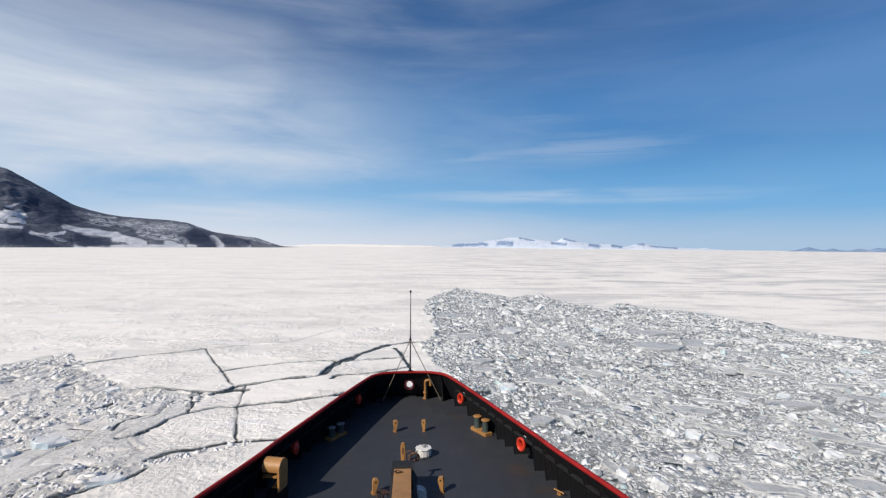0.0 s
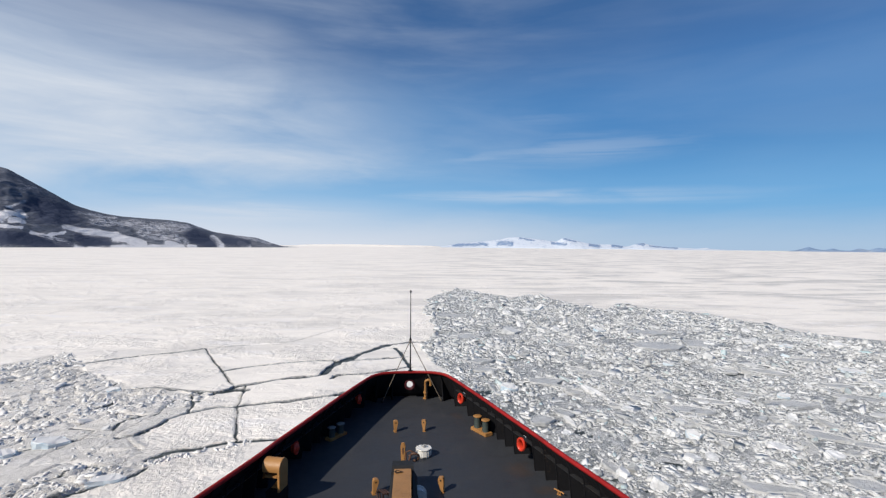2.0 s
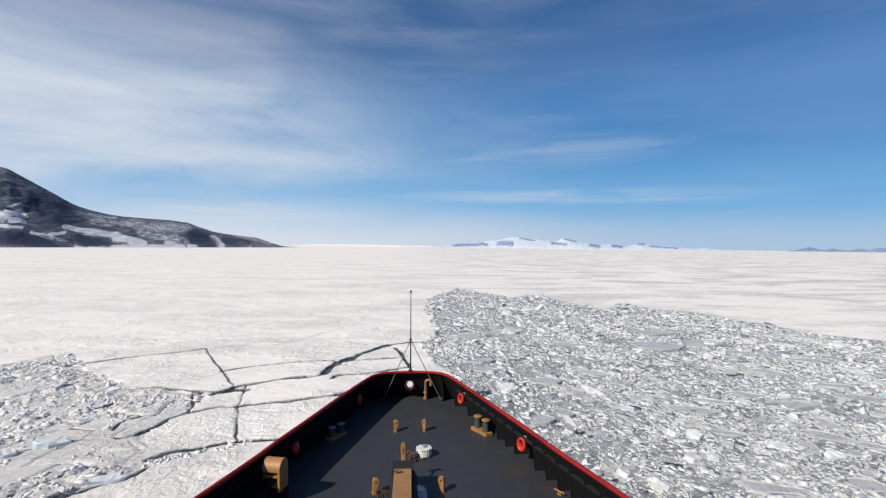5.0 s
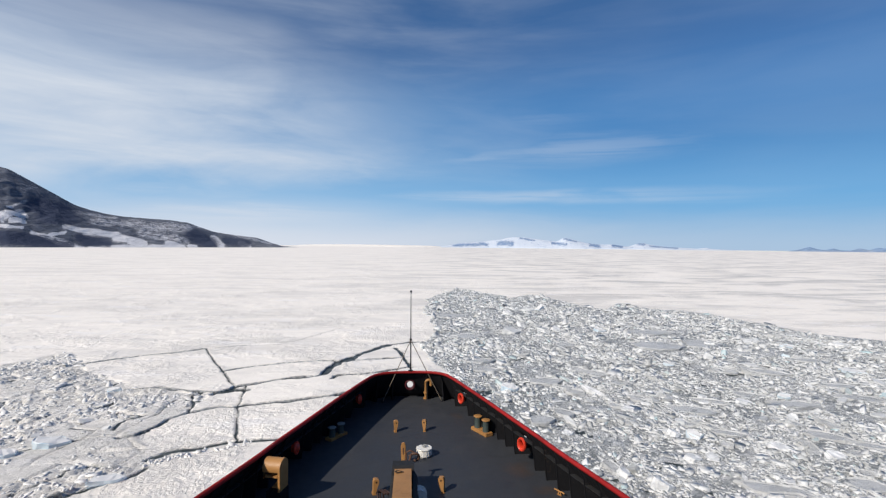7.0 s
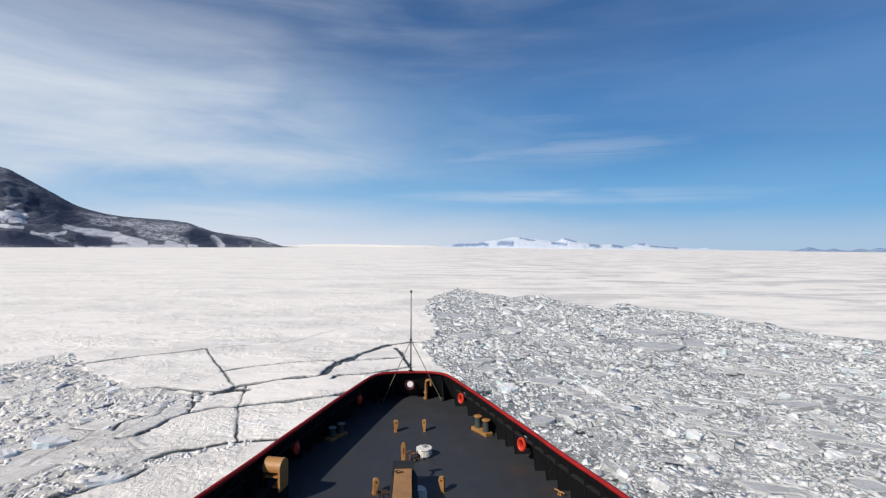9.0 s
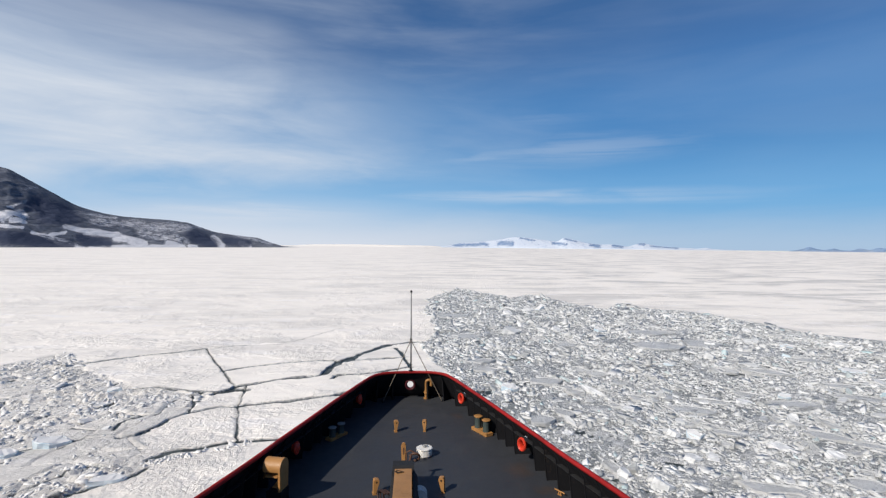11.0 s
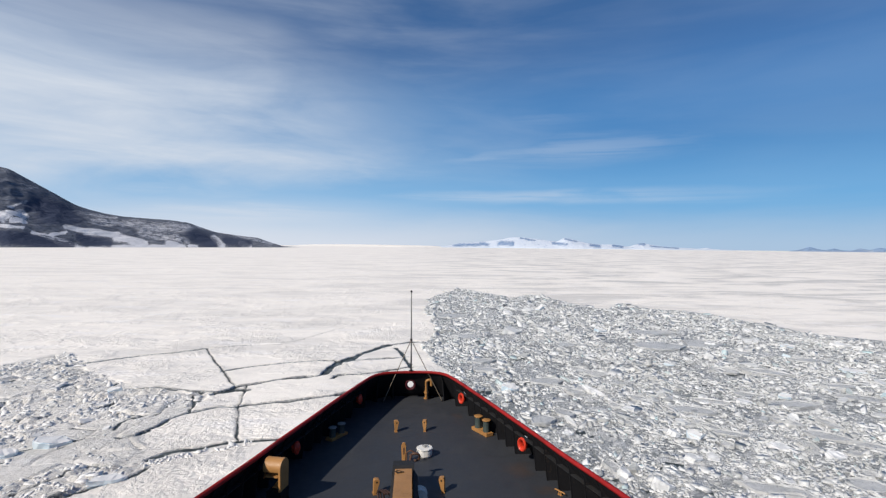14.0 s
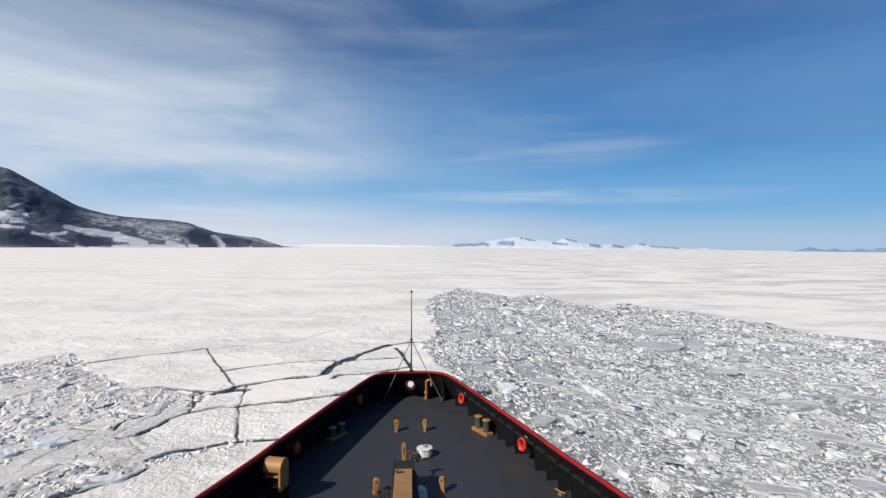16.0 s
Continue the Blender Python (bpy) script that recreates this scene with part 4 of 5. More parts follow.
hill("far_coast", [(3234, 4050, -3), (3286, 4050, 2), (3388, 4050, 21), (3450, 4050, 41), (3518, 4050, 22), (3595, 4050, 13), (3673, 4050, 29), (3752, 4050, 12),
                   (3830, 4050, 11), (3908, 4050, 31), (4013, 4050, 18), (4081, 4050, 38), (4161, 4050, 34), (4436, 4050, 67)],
     200, 150, 200, 30, 0.5, 500, COAST_ROCK, "low mountains on the far coast, blue haze put into their rock colour", 0.8)
hill("ice_shelf", [(-1162, 4550, -3), (-935, 4550, 12), (-655, 4550, 17), (-244, 4550, 17), (172, 4550, 13), (382, 4550, -1)],
     120, 100, 80, 12, 0.1, 600, SNOW, "low white ice shelf on the horizon", 0.7)


# ---- the ship's bow ----
DECK_Z, RIM_Z, LEAN = 9.5, 11.1, 1.0
STARBOARD = [(0, 27.0), (1.0, 26.93), (1.68, 26.6), (2.2, 25.7), (3.22, 22.5), (3.98, 19.9), (4.6, 17.8), (5.08, 16.05), (5.9, 13.4), (6.9, 9.8), (8.2, 4.5), (9.2, -1.5), (9.6, -8)]


def rim_curve():
    """The rail's line in plan from port aft round the stem to starboard aft, in even steps, with outward normals."""
    pts = [(-x, y) for x, y in STARBOARD[:0:-1]] + STARBOARD
    p = np.array(pts, float)
    fine = []
    for i in range(len(p) - 1):
        a, b, c, d = p[max(i - 1, 0)], p[i], p[i + 1], p[min(i + 2, len(p) - 1)]
        for t in np.linspace(0, 1, 24, endpoint=False):
            fine.append(0.5 * ((2 * b) + (c - a) * t + (2 * a - 5 * b + 4 * c - d) * t * t + (3 * b - a - 3 * c + d) * t ** 3))
    fine = np.array(fine + [p[-1]])
    s = np.concatenate([[0], np.cumsum(np.hypot(*np.diff(fine, axis=0).T))])
    q = np.linspace(0, s[-1], int(s[-1] / 0.1) | 1)
    c = np.stack([np.interp(q, s, fine[:, 0]), np.interp(q, s, fine[:, 1])], 1)
    d = np.gradient(c, axis=0)
    d /= np.hypot(*d.T)[:, None]
    n = np.stack([-d[:, 1], d[:, 0]], 1)
    return q, c, n


RQ, RC, RN = rim_curve()
MID = len(RQ) // 2
DS = RQ[1]


def plate(i, t, inboard=0.0):
    """A point of the bulwark: t = 0 at the rail, 1 at the deck."""
    k = int(np.clip(i, 0, len(RQ) - 1))
    x, y = RC[k] + RN[k] * (LEAN * t - inboard)
    return Vector((x, y, RIM_Z + (DECK_Z - RIM_Z) * t))


def index_near(side, y, t=0.5, inboard=0.45):
    ks = range(MID, len(RQ)) if side > 0 else range(0, MID)
    return min(ks, key=lambda k: abs(plate(k, t, inboard).y - y))


ship = empty("ship", pose(0, 0, 0), "icebreaker bow with a dark grey foredeck and red-topped black bulwark", "ship")
CHOCKS = [index_near(s, y) for s in (1, -1) for y in (25.1, 19.1)]

# bulwark plating with a round opening at the stem and one behind each fairlead
def bulwark():
    rows = 9
    bm = bmesh.new()
    grid = [[bm.verts.new(plate(i, r / (rows - 1))) for r in range(rows)] for i in range(len(RQ))]
    holes = [(MID, 0.21, 0.30)] + [(k, *((0.22, 0.26) if j < 2 else (0.09, 0.13))) for j, k in enumerate(CHOCKS)]
    span, r0, r1 = 4, 2, 6
    cut = set()
    for k, hw, hh in holes:
        for i in range(k - span, k + span):
            for r in range(r0, r1):
                cut.add((i, r))
        loop = [(i, r0) for i in range(k - span, k + span)] + [(k + span, r) for r in range(r0, r1)]
        loop += [(i, r1) for i in range(k + span, k - span, -1)] + [(k - span, r) for r in range(r1, r0, -1)]
        ring = []
        mid_r = (r0 + r1) / 2
        for i, r in loop:
            a = math.atan2((r - mid_r) / 2, (i - k) / span)
            di, dt = math.cos(a) * hw / DS, math.sin(a) * hh / 1.89
            lo = int(math.floor(k + di))
            f = k + di - lo
            t = mid_r / (rows - 1) + dt
            ring.append(bm.verts.new(plate(lo, t).lerp(plate(lo + 1, t), f)))
        for j in range(len(loop)):
            m = (j + 1) % len(loop)
            (i, r), (i2, r2) = loop[j], loop[m]
            bm.faces.new((grid[i][r], grid[i2][r2], ring[m], ring[j]))
    for i in range(len(RQ) - 1):
        for r in range(rows - 1):
            if (i, r) not in cut:
                bm.faces.new((grid[i][r], grid[i + 1][r], grid[i + 1][r + 1], grid[i][r + 1]))
    ob = part("bulwark", bm, BLACK, ship, "black-painted steel bulwark leaning inboard", True)
    so = ob.modifiers.new("thickness", "SOLIDIFY")
    so.thickness, so.offset = 0.03, 0.0


bulwark()


def sweep(profile, z, first=0, last=None):
    """A bar of that section (out, up) along the rail's line."""
    bm = bmesh.new()
    rings = []
    for k in range(len(RQ))[first:last]:
        rings.append([bm.verts.new((RC[k][0] + RN[k][0] * a, RC[k][1] + RN[k][1] * a, z + b)) for a, b in profile])
    n = len(profile)
    for p, q in zip(rings, rings[1:]):
        for i in range(n):
            bm.faces.new((p[i], p[(i + 1) % n], q[(i + 1) % n], q[i]))
    bm.faces.new(rings[0]), bm.faces.new(rings[-1][::-1])
    return bm


part("cap_rail", sweep([(0.085 * math.cos(b) - 0.01, 0.075 * math.sin(b) - 0.01) for b in np.linspace(0, 2 * math.pi, 12, endpoint=False)], RIM_Z), RED, ship,
     "red-painted rounded cap rail, scuffed", True)


def deck_and_hull():
    bm = bmesh.new()
    ks = list(range(0, len(RQ), 2))
    edge = [bm.verts.new(plate(k, 1.0) + Vector((0, 0, 0.0))) for k in ks]
    n = len(edge)
    for i in range(n // 2):
        j = n - 1 - i
        if j - 1 > i + 1:
            bm.faces.new((edge[i], edge[i + 1], edge[j - 1], edge[j]))
        elif j - 1 == i + 1:
            bm.faces.new((edge[i], edge[i + 1], edge[j]))
    part("deck", bm, DECK, ship, "dark blue-grey non-slip steel deck with faint rust")
    bm = bmesh.new()
    rings = []
    for t, z, inn, back in ((0, DECK_Z - 0.01, 0.0, 0.0), (0.3, 6.5, 0.6, 1.2), (0.6, 3.2, 1.5, 3.4), (1.0, -1.0, 2.4, 7.0)):
        ring = []
        for k in ks:
            p = plate(k, 1.0)
            fore = max(0.0, (p.y - 2) / 26)
            ring.append(bm.verts.new((p.x * (1 - inn * 0.10), p.y - back * fore, z)))
        rings.append(ring)
    for a, b in zip(rings, rings[1:]):
        for i in range(n - 1):
            bm.faces.new((a[i], a[i + 1], b[i + 1], b[i]))
        bm.faces.new((a[n - 1], a[0], b[0], b[n - 1]))
    part("hull", bm, RED, ship, "red-painted steel hull plating", True)


deck_and_hull()

bar = [(LEAN * 0.42 - 0.20, -0.012), (LEAN * 0.42, -0.012), (LEAN * 0.42 - 0.02, 0.012), (LEAN * 0.42 - 0.20, 0.012)]
for first, last in ((0, MID - 28), (MID + 28, None)):
    part("stiffener", sweep(bar, RIM_Z - 0.42 * 1.6, first, last), WORN_SUNLIT_BLACK, ship, "worn shelf plate along the bulwark, black lightened for its sunlit top")

# plain unseen deckhouse, added to carry the camera's lookout and bounce light
part("deckhouse", box(-7.2, 7.2, -7.9, -1.2, DECK_Z, 16.2), WHITE, ship, "plain white-painted deckhouse, unseen, added behind the camera", bevel=0.05)

# bulwark brackets, one at each rib
skip = [MID] + CHOCKS
for side in (1, -1):
    for j in range(0, 34):
        k = MID + side * int(round((0.9 + 0.8 * j) / DS))
        if any(abs(k - c) < 4 for c in skip) or plate(k, 0).y < 8:
            continue
        out, tan = Vector((*RN[k], 0)), Vector((-RN[k][1], RN[k][0], 0))
        base, grow = Vector((*RC[k], 0)), 1.0
        if abs(RN[k][0]) > 0.75:
            grow = 1 / abs(RN[k][0])
            out, tan = Vector((side, 0, 0)), Vector((0, side, 0))
        outline = [(1.0, DECK_Z), (0.32, DECK_Z), (0.30, DECK_Z + 0.10), (0.20, RIM_Z - 0.50), (0.02, RIM_Z - 0.12), (0.06, RIM_Z - 0.08)]
        bm = bmesh.new()
        loops = []
        for d in (-0.014, 0.014):
            loops.append([bm.verts.new(base + out * (a * grow) + tan * d + Vector((0, 0, z))) for a, z in outline])
        bm.faces.new(loops[0]), bm.faces.new(loops[1][::-1])
        for i in range(len(outline)):
            m = (i + 1) % len(outline)
            bm.faces.new((loops[0][i], loops[0][m], loops[1][m], loops[1][i]))
        part("bracket", bm, BLACK, ship)
        # flange along the inner edge
        bm = bmesh.new()
        inner = outline[1:5]
        rows = []
        for a, z in inner:
            rows.append([bm.verts.new(base + out * (a * grow - e) + tan * d + Vector((0, 0, z + 0.004))) for d, e in ((-0.03, 0.0), (0.03, 0.0), (0.03, 0.02), (-0.03, 0.02))])
        for p, q in zip(rows, rows[1:]):
            for i in range(4):
                bm.faces.new((p[i], p[(i + 1) % 4], q[(i + 1) % 4], q[i]))
        bm.faces.new(rows[0]), bm.faces.new(rows[-1][::-1])
        part("flange", bm, BLACK, ship)


def oval_lead(name, k, ru, rw, length, mat, label, t=0.5, aft=0.0, behind=0.12, lip_dome=False):
    """A fairlead casting: an oval pipe through the bulwark with a thick rounded lip inboard."""
    c = plate(k, t)
    a = (Vector((-RN[k][0], -RN[k][1], 0)) + Vector((0, -aft, 0))).normalized()
    u, w = Vector((-a.y, a.x, 0)), Vector((0, 0, 1))
    lip = [(0.0, length - 0.22), (0.0, length - 0.10), (0.02, length - 0.04), (0.06, length), (0.10, length - 0.01), (0.12, length - 0.06), (0.10, length - 0.11), (0.05, length - 0.13), (0.04, length - 0.22)]
    sleeve = [(0.0, -behind), (0.0, length - 0.22), (0.038, length - 0.20), (0.038, -behind)]
    owner = ship
    for nm, prof, mt, lb in ((name, lip, mat, label), ("sleeve", sleeve, BLACK, "")):
        bm, rings, n = bmesh.new(), [], 28
        for dr, h in prof:
            rings.append([bm.verts.new(c + a * h + u * (ru + dr) * math.cos(2 * math.pi * i / n) + w * (rw + dr) * math.sin(2 * math.pi * i / n)) for i in range(n)])
        for p, q in zip(rings, rings[1:] + rings[:1]):
            for i in range(n):
                bm.faces.new((p[i], p[(i + 1) % n], q[(i + 1) % n], q[i]))
        owner = part(nm, bm, mt, owner, lb, True)
        # added dome shapes the sunlit inner lip; the fairlead is really open
        if lip_dome and nm == name:
            bm, rings = bmesh.new(), []
            for b in np.linspace(0, math.pi / 2 - 0.05, 7):
                rings.append([bm.verts.new(c + a * (length - 0.06 + 0.13 * math.sin(b)) + u * (ru + 0.05) * math.cos(b) * math.cos(2 * math.pi * i / n)
                                           + w * (rw + 0.05) * math.cos(b) * math.sin(2 * math.pi * i / n)) for i in range(n)])
            for p, q in zip(rings, rings[1:]):
                for i in range(n):
                    bm.faces.new((p[i], p[(i + 1) % n], q[(i + 1) % n], q[i]))
            bm.faces.new(rings[-1])
            part("cover", bm, mat, owner, "added red dome standing for the sunlit inner lip", True)


for j, k in enumerate(CHOCKS):
    if j < 2:
        oval_lead("fairlead", k, 0.115, 0.16, 0.46, CHOCK_RED, "bright red oval fairlead with a thick rounded lip", 0.55, 0.25)
    else:
        oval_lead("fairlead", k, 0.085, 0.14, 0.46, CHOCK_RED, "red oval fairlead, its opening filled by an added dome", 0.55, -0.1, lip_dome=True)
oval_lead("bow_fairlead", MID, 0.17, 0.19, 0.20, MAROON, "dark red round fairlead at the stem", 0.5, behind=0.02)


# ---- things on the foredeck ----
def jackstaff():
    ob = empty("jackstaff", pose(0.03, 27.02, RIM_Z + 0.06), "thin dark jackstaff with two slanting stays at the stem", "flagpole")
    part("pole", tube([(0, 0, 0), (0, 0, 2.0), (0, 0, 4.3)], 0.042, 10, 0.018), BLACK, ob)
    part("truck", lathe([(0, 4.28), (0.05, 4.30), (0.06, 4.36), (0.035, 4.42), (0, 4.44)], 14), BLACK, ob, "", True)
    part("collar", lathe([(0.03, 1.66), (0.065, 1.67), (0.07, 1.76), (0.03, 1.78)], 14), BLACK, ob, "", True)
    part("foot", lathe([(0.0, 0.0), (0.13, 0.0), (0.13, 0.025), (0.06, 0.03), (0.055, 0.14), (0.0, 0.14)], 16), BLACK, ob, "", True)
    for x, y in ((-1.52, -0.15), (1.72, -0.12)):
        part("stay", tube([(0, -0.03, 1.70), (x, y, DECK_Z - RIM_Z - 0.06)], 0.022, 8), GALV, ob, "thin tan steel stay")
        eye = lathe([(0.0, 0), (0.08, 0), (0.08, 0.02), (0.03, 0.03), (0.03, 0.09), (0, 0.09)], 12)
        bmesh.ops.translate(eye, verts=eye.verts, vec=(x, y, DECK_Z - RIM_Z - 0.06))
        part("stay_foot", eye, BLACK, ob)


GALV = paint("tan_galvanised_steel", (0.20, 0.165, 0.125), 0.5, (0.1, 0.06, 0.03), 0.4, 0.3)
jackstaff()


def bollard(m, lit):
    ob = empty("double_bollard", m, "double mooring bollard with dark posts on a buff base" if lit else "shaded double mooring bollard on a buff base, sunlit look of its tops painted grey",
               "bollard", "bollards on the foredeck")
    part("base", box(-0.62, 0.62, -0.22, 0.22, 0, 0.17), BUFF, ob, "buff base plate", bevel=0.02)
    for x in (-0.33, 0.33):
        post = lathe([(0.0, 0.17), (0.17, 0.17), (0.165, 0.22), (0.165, 0.62), (0.175, 0.70)], 22)
        bmesh.ops.translate(post, verts=post.verts, vec=(x, 0, 0))
        p = part("post", post, STEEL, ob, "dark green steel post", True)
        cap = lathe([(0.175, 0.70), (0.215, 0.71), (0.215, 0.745), (0.18, 0.765), (0, 0.77)], 22)
        bmesh.ops.translate(cap, verts=cap.verts, vec=(x, 0, 0))
        # port caps grey, not buff: sunlight on them put into the colour
        part("cap", cap, BUFF if lit else GREY, p, "", True)
    return ob


bollard(pose(3.28, 22.25, DECK_Z, 0, 0, -61), True).scale = (0.92, 0.92, 0.92)
bollard(pose(-3.25, 22.05, DECK_Z, 0, 0, 55), False).scale = (0.85, 0.85, 0.72)


def pad_plate(m, label):
    ob = empty("stopper_post", m, label, "deck fitting", "buff stopper posts on the foredeck")
    half = [(0.04, 0), (0.055, 0.12), (0.095, 0.38), (0.095, 0.46), (0.08, 0.50), (0.045, 0.51)]
    part("plate", prism(half + [(-x, z) for x, z in half[::-1]], 0.19), BUFF, ob, "", bevel=0.012)
    eye = lathe([(0.0, -0.10), (0.032, -0.10), (0.032, 0.10), (0.0, 0.10)], 12)
    bmesh.ops.rotate(eye, verts=eye.verts, matrix=Matrix.Rotation(radians(90), 3, "X"))
    bmesh.ops.translate(eye, verts=eye.verts, vec=(0, 0, 0.42))
    part("eye", eye, BLACK, ob)
    part("foot", box(-0.07, 0.07, -0.13, 0.13, 0, 0.015), BUFF, ob)
    return ob


pad_plate(pose(-0.66, 22.6, DECK_Z, 0, 3, 10), "upright tapered buff steel post with an eye")
pad_plate(pose(0.68, 22.6, DECK_Z, 0, -3, -10), "upright tapered buff steel post with an eye")
pad_plate(pose(-1.22, 16.95, DECK_Z, 0, 9, 15), "leaning tapered buff steel post with an eye")
pad_plate(pose(1.16, 16.95, DECK_Z, 0, -8, -15), "leaning tapered buff steel post with an eye")


def capstan():
    ob = empty("deck_box", pose(0.58, 19.9, DECK_Z, 0, 0, 8), "white octagonal equipment housing with a hatch wheel", "deck housing")
    r = 0.33
    octo = [(r * math.cos(math.radians(a)), r * 0.92 * math.sin(math.radians(a))) for a in range(22, 382, 45)]
    bm = prism(octo, 0.28, "z")
    bmesh.ops.translate(bm, verts=bm.verts, vec=(0, 0, 0.16))
    part("body", bm, WHITE, ob, "", bevel=0.035)
    lid = prism([(x * 1.05, y * 1.05) for x, y in octo], 0.05, "z")
    bmesh.ops.translate(lid, verts=lid.verts, vec=(0, 0, 0.32))
    part("lid", lid, WHITE, ob, "", bevel=0.015)
    wheel = lathe([(0.085, 0.0), (0.105, 0.0), (0.11, 0.02), (0.10, 0.035), (0.085, 0.03), (0.085, 0.0)], 18)
    bmesh.ops.translate(wheel, verts=wheel.verts, vec=(0.02, 0.04, 0.39))
    part("wheel", wheel, GREY, ob, "grey hand wheel", True)
    hub = lathe([(0.0, 0.34), (0.04, 0.34), (0.035, 0.43), (0, 0.44)], 12)
    bmesh.ops.translate(hub, verts=hub.verts, vec=(0.02, 0.04, 0))
    part("hub", hub, GREY, ob, "", True)
    for x, y in ((-0.27, 0.14), (-0.24, -0.20), (0.27, 0.16)):
        lug = box(x * 0.85 - 0.018, x * 0.85 + 0.018, y - 0.012, y + 0.012, 0.34, 0.375)
        part("lug", lug, WHITE, ob, "", bevel=0.006)
    part("seam", box(0.045, 0.055, -0.350, -0.325, 0.03, 0.29), GREY, ob)
    part("plinth", box(-0.22, 0.22, -0.22, 0.22, 0, 0.03), GREY, ob)


capstan()


def gooseneck():
    ob = empty("vent_pipe", pose(0.88, 27.42, DECK_Z, 12, 0, 0), "buff gooseneck vent pipe standing by the bulwark", "vent pipe")
    arc = [(0, 0, 0), (0, 0, 0.55), (0, 0, 1.0)] + [(0.14 - 0.14 * math.cos(a), -0.03, 1.0 + 0.15 * math.sin(a)) for a in np.linspace(0.35, math.pi, 8)] + [(0.28, -0.03, 0.86)]
    part("pipe", tube(arc, 0.08, 12), BUFF, ob, "", True)
    part("flange", lathe([(0, 0.34), (0.13, 0.34), (0.13, 0.41), (0, 0.40)], 16), BUFF, ob)
    mouth = lathe([(0.05, 0.0), (0.085, 0.0), (0.085, 0.07), (0.05, 0.07), (0.05, 0)], 14)
    bmesh.ops.translate(mouth, verts=mouth.verts, vec=(0.28, -0.03, 0.81))
    part("mouth", mouth, BUFF, ob)
    part("foot", lathe([(0, 0), (0.14, 0), (0.14, 0.03), (0, 0.03)], 16), BUFF, ob)


gooseneck()


def roller():
    ob = empty("fairlead_roller", pose(-4.16, 16.45, DECK_Z, 0, 0, -14), "buff pedestal with a hooded roller beside the bulwark", "deck fitting")
    mid, r0 = 1.22, 0.29
    top = [(r0 * math.cos(a), mid + r0 * math.sin(a)) for a in np.linspace(0, math.pi, 15)]
    part("pedestal", prism([(0.27, 0.50)] + top + [(-0.27, 0.50)], 0.07, "x"), BUFF, ob, "", bevel=0.012)
    arc = [(r * math.cos(a), mid + r * math.sin(a)) for r, sp in ((r0 - 0.005, (-0.35, 3.3)), (r0 - 0.03, (3.3, -0.35))) for a in np.linspace(*sp, 17)]
    hood = prism([(-a, b) for a, b in arc], 0.54, "x")
    bmesh.ops.translate(hood, verts=hood.verts, vec=(-0.305, 0, 0))
    part("hood", hood, BUFF, ob, "curved buff steel hood", True)
    drum = lathe([(0, -0.24), (0.18, -0.24), (0.15, -0.18), (0.12, 0), (0.15, 0.18), (0.18, 0.24), (0, 0.24)], 20)
    bmesh.ops.rotate(drum, verts=drum.verts, matrix=Matrix.Rotation(radians(90), 3, "Y"))
    bmesh.ops.translate(drum, verts=drum.verts, vec=(-0.30, 0, mid - 0.10))
    part("roller", drum, RUSTY, ob, "worn dark roller", True)
    for y in (-0.20, -0.08, 0.04):
        b = box(-0.52, -0.08, y - 0.025, y + 0.025, mid - 0.30, mid - 0.24)
        part("bolt", b, BUFF, ob, "", bevel=0.01)
    part("end_plate", prism([(-0.2, 0.9)] + [(a * 0.8, b) for a, b in top] + [(0.2, 0.9)], 0.03, "x"), BUFF, ob).location = (-0.59, 0, -0.03)
    part("web", prism([(-0.40, 0.5), (0.0, 0.5), (0.0, 0.9), (-0.08, 0.9)], 0.05), BUFF, ob)
    # lower pedestal and foot made black: the rail's shadow put into the colour
    part("stand", box(-0.46, 0.06, -0.29, 0.29, 0.03, 0.50), BLACK, ob, "lower part of the pedestal, coloured black for the rail's shadow", bevel=0.02)
    part("foot", box(-0.48, 0.10, -0.32, 0.32, 0, 0.03), BLACK, ob)


roller()


def cleat(m):
    ob = empty("cleat", m, "buff horn cleat on the deck by the bulwark", "cleat")
    part("base", box(-0.12, 0.12, -0.05, 0.05, 0, 0.03), BUFF, ob, "", bevel=0.008)
    for x in (-0.06, 0.06):
        leg = lathe([(0.04, 0.03), (0.03, 0.1), (0.032, 0.16)], 10)
        bmesh.ops.translate(leg, verts=leg.verts, vec=(x, 0, 0))
        part("leg", leg, BUFF, ob, "", True)
    part("horn", tube([(-0.30, 0, 0.17), (-0.2, 0, 0.19), (0, 0, 0.18), (0.2, 0, 0.19), (0.30, 0, 0.17)], 0.034, 10), BUFF, ob, "", True)
    ob.scale = (0.72, 0.72, 0.72)


cleat(pose(5.13, 16.5, DECK_Z, 0, 0, -58))


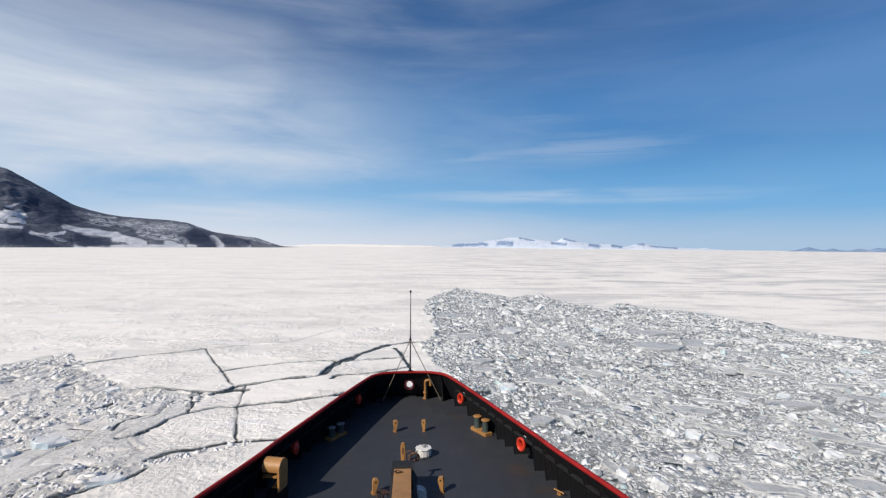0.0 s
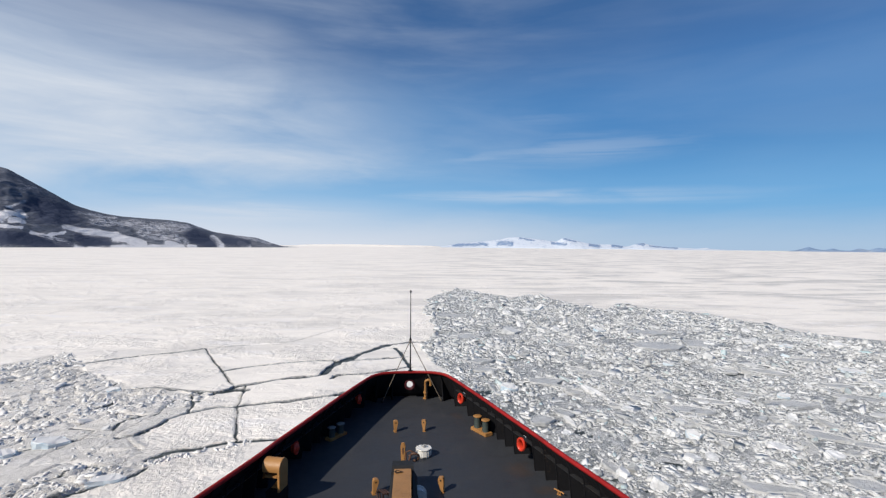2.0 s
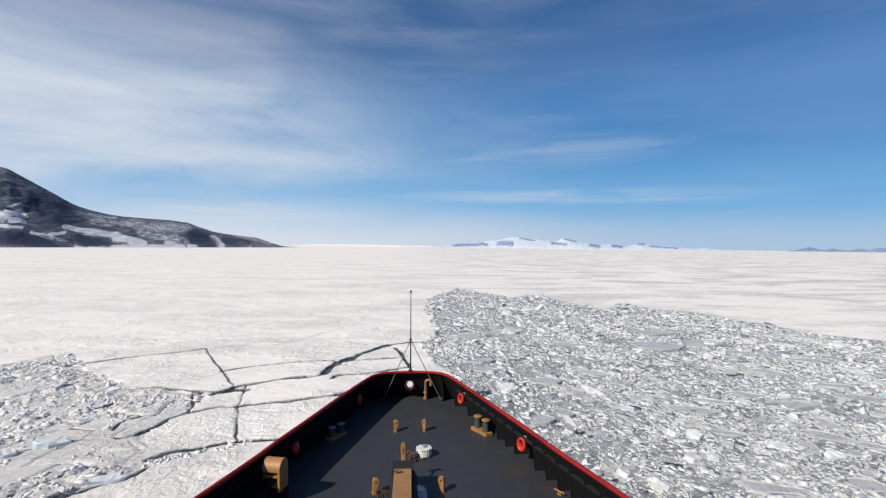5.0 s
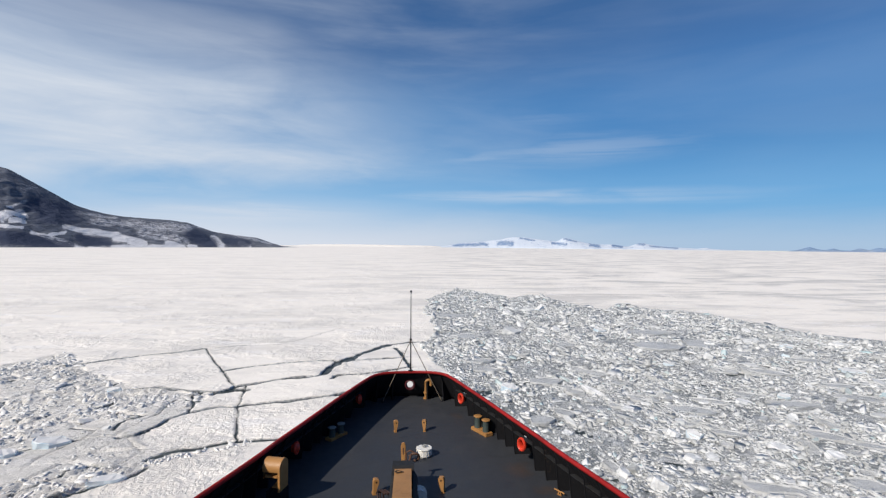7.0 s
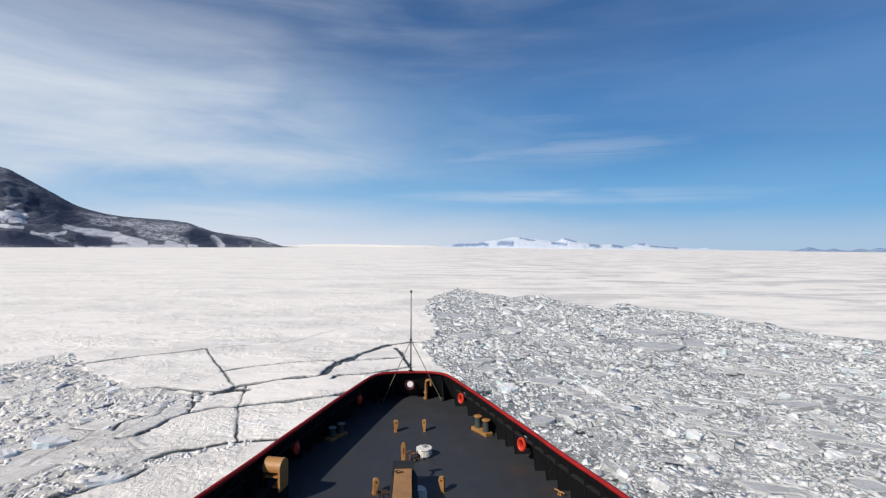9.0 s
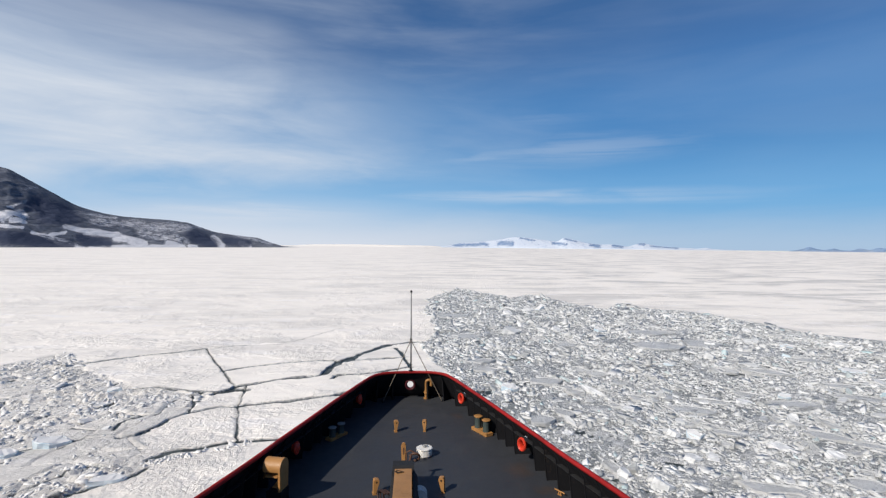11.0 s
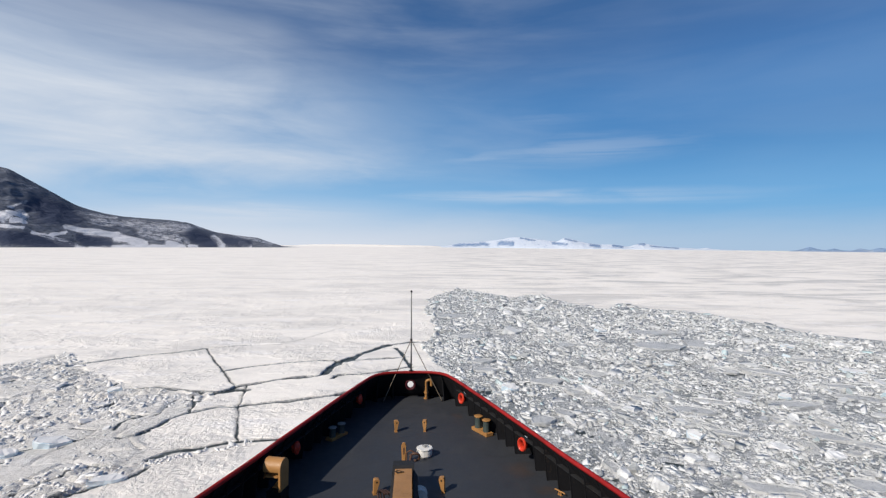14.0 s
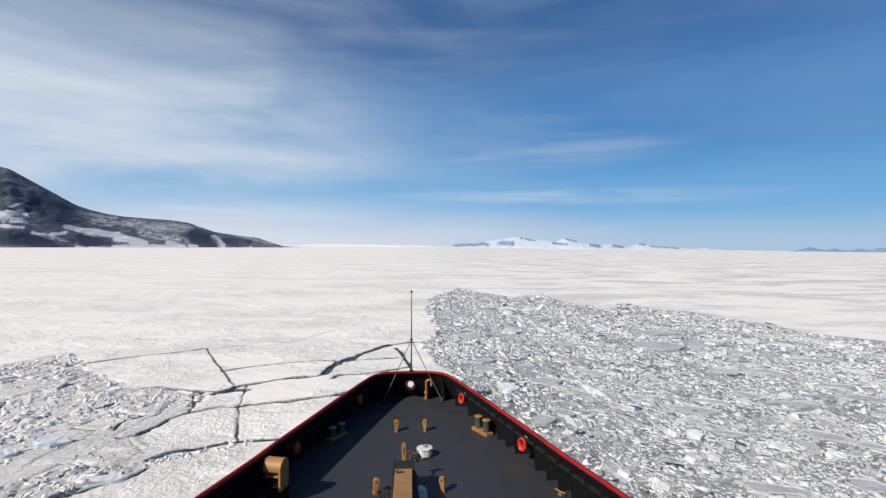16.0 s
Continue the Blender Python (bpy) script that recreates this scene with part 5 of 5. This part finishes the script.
def crane():
    ob = empty("deck_crane", pose(-0.22, 17.0, DECK_Z), "buff deck crane boom stowed under a black canvas cover", "crane")
    part("pedestal", lathe([(0, 0), (0.55, 0), (0.55, 0.05), (0.42, 0.08), (0.40, 0.7), (0, 0.7)], 24), BLACK, ob, "", True)
    boom = prism([(-5.0, 0.80), (-0.60, 0.62), (-0.50, 0.72), (-0.50, 1.0), (-0.60, 1.08), (-5.0, 1.45)], 0.56, "x")
    part("boom", boom, BUFF, ob, "buff steel box boom", bevel=0.03)
    cover = [(-0.40, 0.05), (-0.44, 0.55), (-0.40, 0.88), (-0.33, 1.0), (-0.285, 1.0), (-0.285, 0.45), (0.285, 0.45), (0.285, 1.0), (0.34, 0.99), (0.44, 0.86), (0.50, 0.5), (0.46, 0.05)]
    c = prism(cover, 3.2)
    bmesh.ops.translate(c, verts=c.verts, vec=(0.02, -2.15, 0))
    part("cover", c, CANVAS, ob, "sagging black canvas cover", bevel=0.03)
    head = prism([(-0.9, 0.02), (0.25, 0.02), (0.42, 0.45), (0.40, 0.86), (0.22, 1.00), (-0.44, 1.12), (-0.56, 1.05), (-0.9, 0.9)], 0.72, "x")
    part("head_cover", head, CANVAS, ob, "black canvas over the boom head", bevel=0.09)
    post = prism([(-0.07, 0.0), (0.07, 0.0), (0.09, 0.40), (0.10, 0.66), (0.06, 0.80), (-0.06, 0.80), (-0.10, 0.66), (-0.09, 0.40)], 0.10)
    bmesh.ops.translate(post, verts=post.verts, vec=(-0.03, 2.3, 0.0))
    part("crutch_post", post, BUFF, ob, "", bevel=0.02)
    slot = prism([(-0.025, 0.36), (0.025, 0.36), (0.03, 0.62), (-0.03, 0.62)], 0.012)
    bmesh.ops.translate(slot, verts=slot.verts, vec=(-0.03, 2.246, 0.0))
    part("slot", slot, RUSTY, ob)
    for x, r in ((0.24, 0.11),):
        loop = tube([(x - 0.16, 2.05, 0.0), (x - 0.15, 2.06, 0.52), (x, 2.07, 0.58), (x + r, 2.07, 0.52), (x + r, 2.06, 0.43), (x - 0.06, 2.05, 0.38)], 0.03, 8)
        part("shackle", loop, RUSTY, ob, "", True)
    bow = [(0.12, 0.2, 0.70), (0.22, 0.55, 0.86)] + [(0.40 + 0.17 * math.sin(b), 0.95 - 0.1 * math.cos(b), 0.80 + 0.17 * math.cos(b)) for b in np.linspace(-0.9, 3.4, 12)]
    hook = tube(bow, 0.045, 8)
    part("hook", hook, RUSTY, ob, "dark steel crane hook", True)
    eye = tube([(-0.20, -0.74, 1.09), (0.02, -0.92, 1.12), (-0.20, -1.02, 1.14), (-0.25, -0.9, 1.13), (-0.20, -0.76, 1.10)], 0.016, 6)
    part("wire_loop", eye, BLACK, ob)
    drum = lathe([(0, -0.16), (0.26, -0.16), (0.26, -0.12), (0.20, -0.11), (0.20, 0.11), (0.26, 0.12), (0.26, 0.16), (0, 0.16)], 22)
    bmesh.ops.rotate(drum, verts=drum.verts, matrix=Matrix.Rotation(radians(90), 3, "X"))
    bmesh.ops.translate(drum, verts=drum.verts, vec=(0.52, -1.35, 0.55))
    part("winch_drum", drum, WHITE, ob, "white winch drum", True)
    for j, x in enumerate((-0.62, -0.72, -0.80)):
        part("hose", tube([(x, -0.6 - 0.1 * j, 0.02), (x - 0.04, -0.65, 0.35), (x + 0.03, -0.85, 0.52), (x + 0.25, -1.2, 0.55)], 0.03, 8), HOSE, ob, "", True)


crane()

# the ship and all that stands on it heel together
ON_BOARD = ("ship", "jackstaff", "double_bollard", "stopper_post", "deck_box", "vent_pipe", "fairlead_roller", "cleat", "deck_crane")
for ob in list(scene.objects):
    if ob.parent is None and ob.name.split(".")[0] in ON_BOARD:
        ob.matrix_basis = HEEL @ ob.matrix_basis
